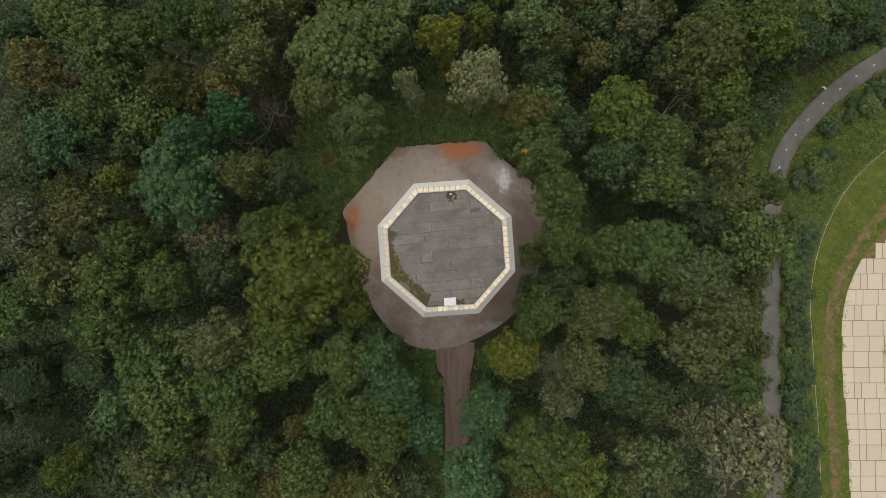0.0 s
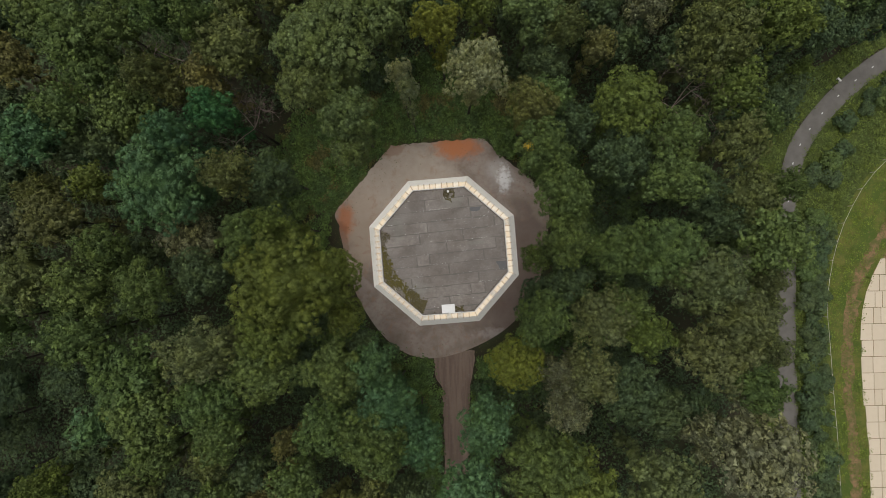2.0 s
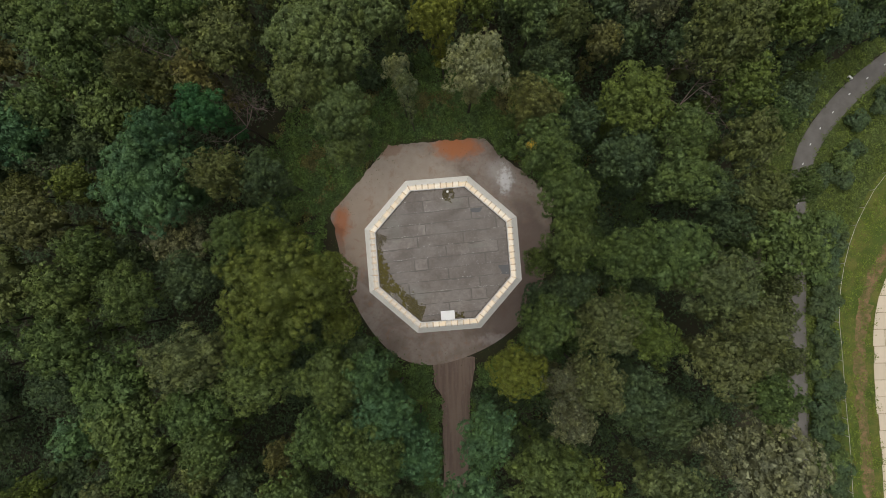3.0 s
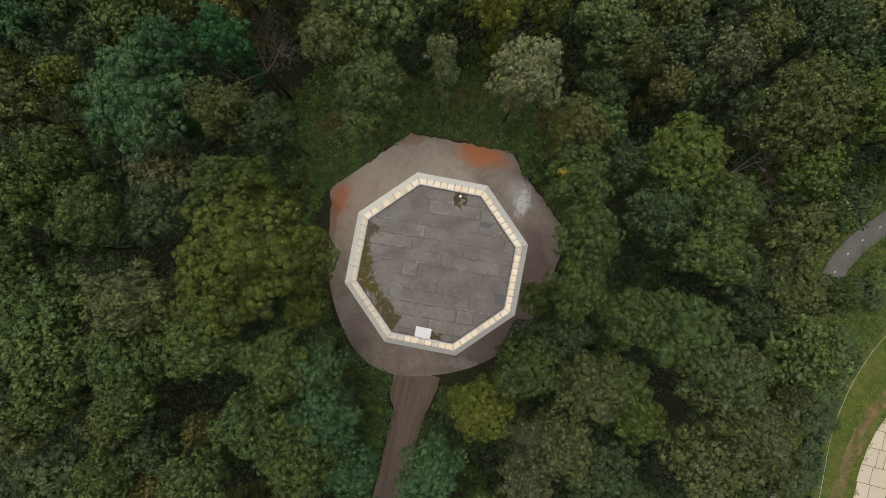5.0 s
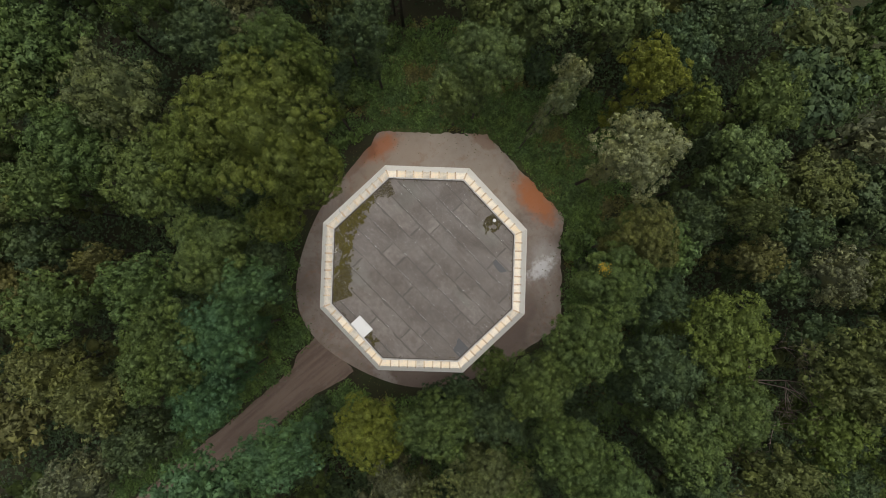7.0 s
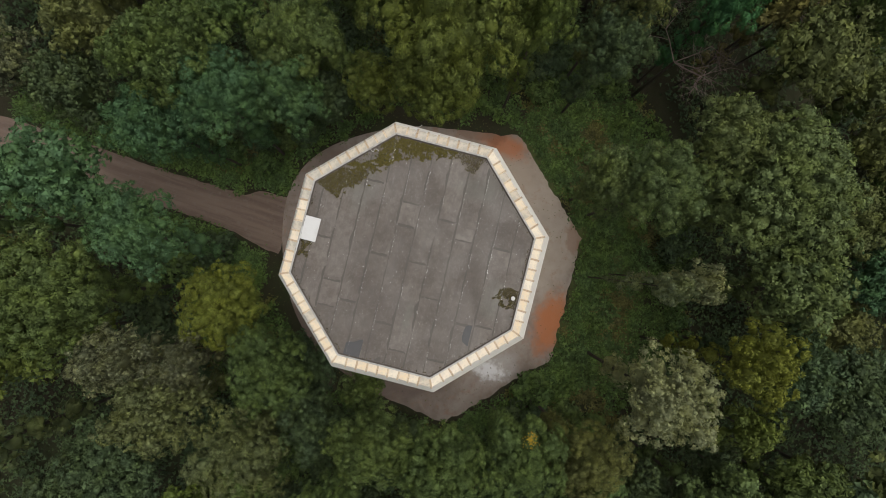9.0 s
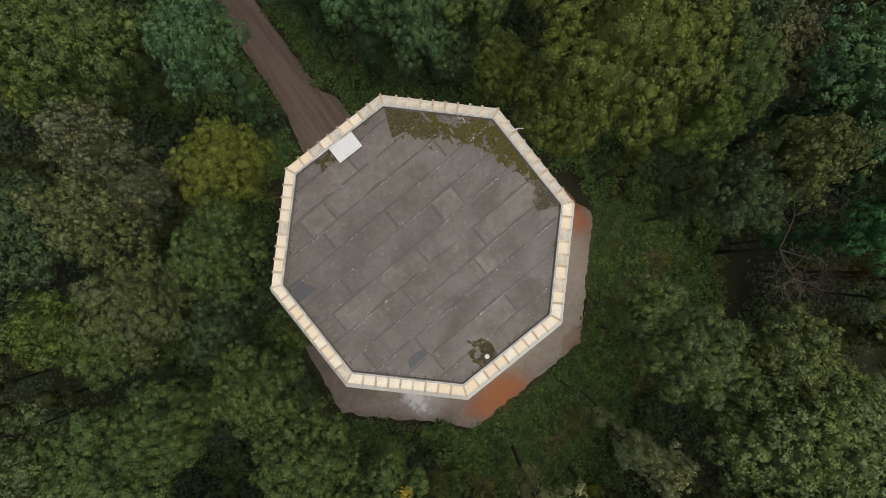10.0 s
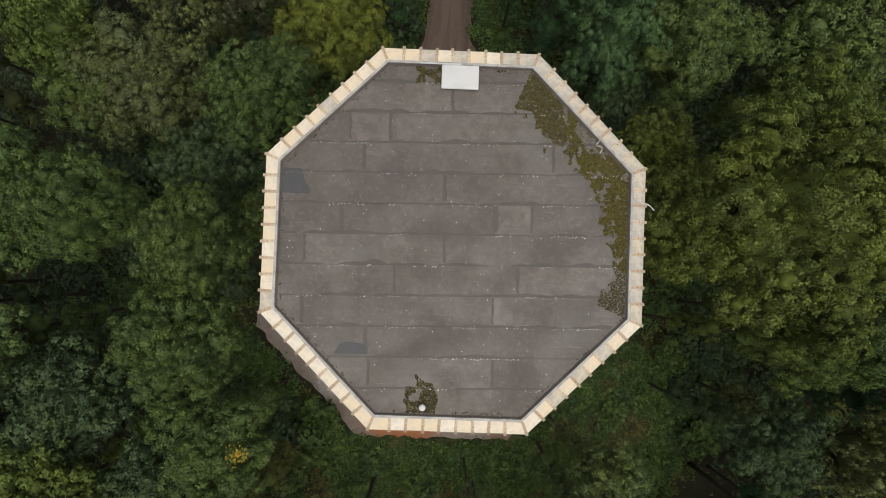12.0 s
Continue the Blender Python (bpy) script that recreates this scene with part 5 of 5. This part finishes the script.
for _ in range(7500):
    i, s = r.randrange(140), r.random()
    rough.append(tuple(A[i] * s + B[i] * (1 - s)))
rough += along(cycle, -4.2, -1.65, 3000, r)
rough = [p for p in rough if np.min(np.hypot(fence_line[:, 0] - p[0], fence_line[:, 1] - p[1])) > 0.5]
ground_cover("tall_grass", rough, 11, 0.26, 0.30, 0.22, LEAF["lime"], "tall grass and herbs beside the cycle path", "grass", 5)


# ---- shrubs between the cycle path and the fence ----
def shrub_template(R, seed):
    rr = np.random.default_rng(seed)
    base, out = [], []
    for i in range(11):
        a, q = rr.uniform(0, 6.28), R * math.sqrt(rr.uniform(0, 0.55))
        c = np.array((q * math.cos(a), q * math.sin(a), R * rr.uniform(0.35, 0.95)))
        g = unit(rr.normal(0, 1, (120, 3)))
        g = g[g[:, 2] > -0.5]
        base.append(c + g * R * 0.42 * rr.uniform(0.7, 1.1, (len(g), 1)))
        out.append(g)
    base, out = np.concatenate(base), np.concatenate(out)
    lv = leaves(base, out, 0.26, rr)
    me = mesh_of("foliage", lv, np.arange(len(lv)).reshape(-1, 3).tolist(), LEAF["dark"])
    tv, tf = [], []
    for i in range(5):
        a = 1.26 * i
        v, f = tube([(0, 0, -0.05), (0.2 * R * math.cos(a), 0.2 * R * math.sin(a), 0.4 * R), (0.5 * R * math.cos(a), 0.5 * R * math.sin(a), 0.9 * R)], [0.05, 0.035, 0.015], 5)
        b0 = len(tv)
        tv += v
        tf += [tuple(b0 + j for j in q) for q in f]
    return me, mesh_of("stems", tv, tf, M_BARK)


SHRUBS = [shrub_template(1.3, s) for s in (1, 2, 3)]


def shrub(x, y, s, tone, label="dense green shrub beside the cycle path", group="shrubs along the cycle path"):
    k = count["shrub"] = count.get("shrub", -1) + 1
    fol, stems = SHRUBS[k % 3]
    e = thing("shrub", label, "shrub", group)
    e.matrix_basis = pose(x, y, 0.02, 0, 0, k * 97) @ Matrix.Diagonal((s, s, s * 0.95, 1))
    part_mesh("stems", stems, e)
    c = part_mesh("foliage", fol, e)
    c.material_slots[0].link = "OBJECT"
    c.material_slots[0].material = LEAF[tone]


sr = random.Random(9)
done = []
for x, y in along(cycle, 2.2, 5.2, 700, sr):
    fd = np.min(np.hypot(fence_line[:, 0] - x, fence_line[:, 1] - y))
    if fd < 0.9 or y > 40 or y < -48 or len(done) > 120 or (y > 4 and sr.random() < 0.8):
        continue
    if any(math.hypot(x - a, y - b) < 1.05 for a, b in done):
        continue
    done.append((x, y))
    shrub(x, y, sr.uniform(0.8, 1.3), sr.choice(("dark", "dark", "dark", "mid")))
for x, y in along(cycle, -7.0, -4.8, 110, sr):
    if y < 12 or y > 40 or any(math.hypot(x - a, y - b) < 1.6 for a, b in done):
        continue
    done.append((x, y))
    shrub(x, y, sr.uniform(0.7, 1.3), sr.choice(("dark", "lime", "mid")))


# young growth under the trees round the clearing and along the path
ur = random.Random(21)
for _ in range(700):
    a, q = ur.uniform(0, 2 * math.pi), ur.uniform(15.8, 27)
    x, y = q * math.cos(a), q * math.sin(a)
    if in_apron(x, y, 1.6) or (-3.0 < x < 5.2 and y < -12) or len(done) > 235:
        continue
    if any(math.hypot(x - b, y - c) < q2 + 0.6 for b, c, q2 in OPEN) or any(math.hypot(x - b, y - c) < 1.9 for b, c in done):
        continue
    done.append((x, y))
    shrub(x, y, ur.uniform(0.8, 1.7), ur.choice(("dark", "dark", "mid", "low")), "green understorey shrub at the wood's edge", "shrubs under the trees")


# ---- by the cycle path ----
dash = to_mesh("lane_dash", box(0.30, 0.12, 0.006, 0.0), M_WHITE)
road = bpy.data.objects["road"]
for i in range(6, len(cycle) - 2, 3):
    if cycle[i][1] < 4:
        continue
    d = cycle[i + 1] - cycle[i]
    part_mesh("lane_dash", dash, road, "", pose(cycle[i][0], cycle[i][1], 0.054, 0, 0, math.degrees(math.atan2(d[1], d[0]))))
bench = thing("bench", "small white concrete bench beside the cycle path", "bench", m=pose(52.6, 22.0, 0.02, 0, 0, -45))
part("seat", box(0.62, 0.24, 0.08, 0.03, (0, 0, 0.42)), M_WHITE, bench)
part("support", box(0.1, 0.26, 0.39, 0.01, (-0.24, 0, 0.19)), M_WHITE, bench)
part("support", box(0.1, 0.26, 0.39, 0.01, (0.24, 0, 0.19)), M_WHITE, bench)

# fence along the verge
M_RAIL, nt, b = mat("weathered_rail", (0.42, 0.40, 0.36), 0.8)
nt.links.new(mix(nt, noise_fac(nt, coords(nt), 3, 5), (0.30, 0.28, 0.24), (0.52, 0.50, 0.45)), b.inputs["Base Color"])
fence = thing("fence", "low wooden fence with a pale weathered top rail", "fence", m=pose(0, 0, 0))
post = to_mesh("post", box(0.07, 0.07, 1.15, 0.01, (0, 0, 0.53)), M_RAIL)
for i in range(0, len(fence_line) - 5, 5):
    p, q = fence_line[i], fence_line[i + 5]
    part_mesh("post", post, fence, "", pose(p[0], p[1], 0, 0, 0, math.degrees(math.atan2(*(q - p)[::-1]))))
    length = float(np.linalg.norm(q - p))
    for z, w in ((1.06, 0.038),):
        part("rail", box(length, w, 0.03, 0.0), M_RAIL, fence, "", pose(*((p + q) / 2), z, 0, 0, math.degrees(math.atan2(*(q - p)[::-1]))))

# pale concrete slabs, laid in rows
lane = thing("slab_lane", "lane of pale cream concrete slabs with open joints", "lane", kind="structure")
# rows run west to east; the lane's curved edge cuts the first slab of each row
west, east = sides(slab_line, -3.0, 3.6)
wx, ex = west[np.argsort(west[:, 1])], east[np.argsort(east[:, 1])]
ROW = 2.18
for i in range(-24, 6):
    y0, y1 = i * ROW + 0.4, (i + 1) * ROW + 0.4
    step = sr.uniform(-0.22, 0.08)
    xs = [float(np.interp(y, wx[:, 1], wx[:, 0])) + step for y in (y0, y1)]
    x = min(xs) - (0.0 if abs(xs[0] - xs[1]) > 0.8 else sr.uniform(0.0, 0.12))
    limit = min(84.0, float(np.interp(0.5 * (y0 + y1), ex[:, 1], ex[:, 0])))
    widths = iter([1.65, 2.12] + [2.12] * 20 if i % 9 < 4 else [1.7, 0.98] + [2.12] * 20)
    while x < limit:
        w = next(widths)
        g = 0.03
        quad = [(max(x + g, xs[0]), y0 + g), (x + w - g, y0 + g), (x + w - g, y1 - g), (max(x + g, xs[1]), y1 - g)]
        x += w
        if quad[1][0] - max(quad[0][0], quad[3][0]) < 0.25:
            continue
        mid = np.mean(np.array(quad), axis=0)
        v, f = prism([tuple(np.array(q) - mid) for q in quad], -0.06, 0.055)
        bm = bmesh.new()
        vs = [bm.verts.new(p) for p in v]
        for q in f:
            bm.faces.new([vs[k] for k in q])
        bmesh.ops.bevel(bm, geom=[e for e in bm.edges if e.verts[0].co.z > 0 and e.verts[1].co.z > 0], offset=0.014, segments=1, affect="EDGES")
        part("slab", bm, M_SLAB, lane, "", pose(mid[0], mid[1], sr.uniform(-0.006, 0.012), sr.uniform(-0.25, 0.25), sr.uniform(-0.25, 0.25), sr.uniform(-0.4, 0.4)))
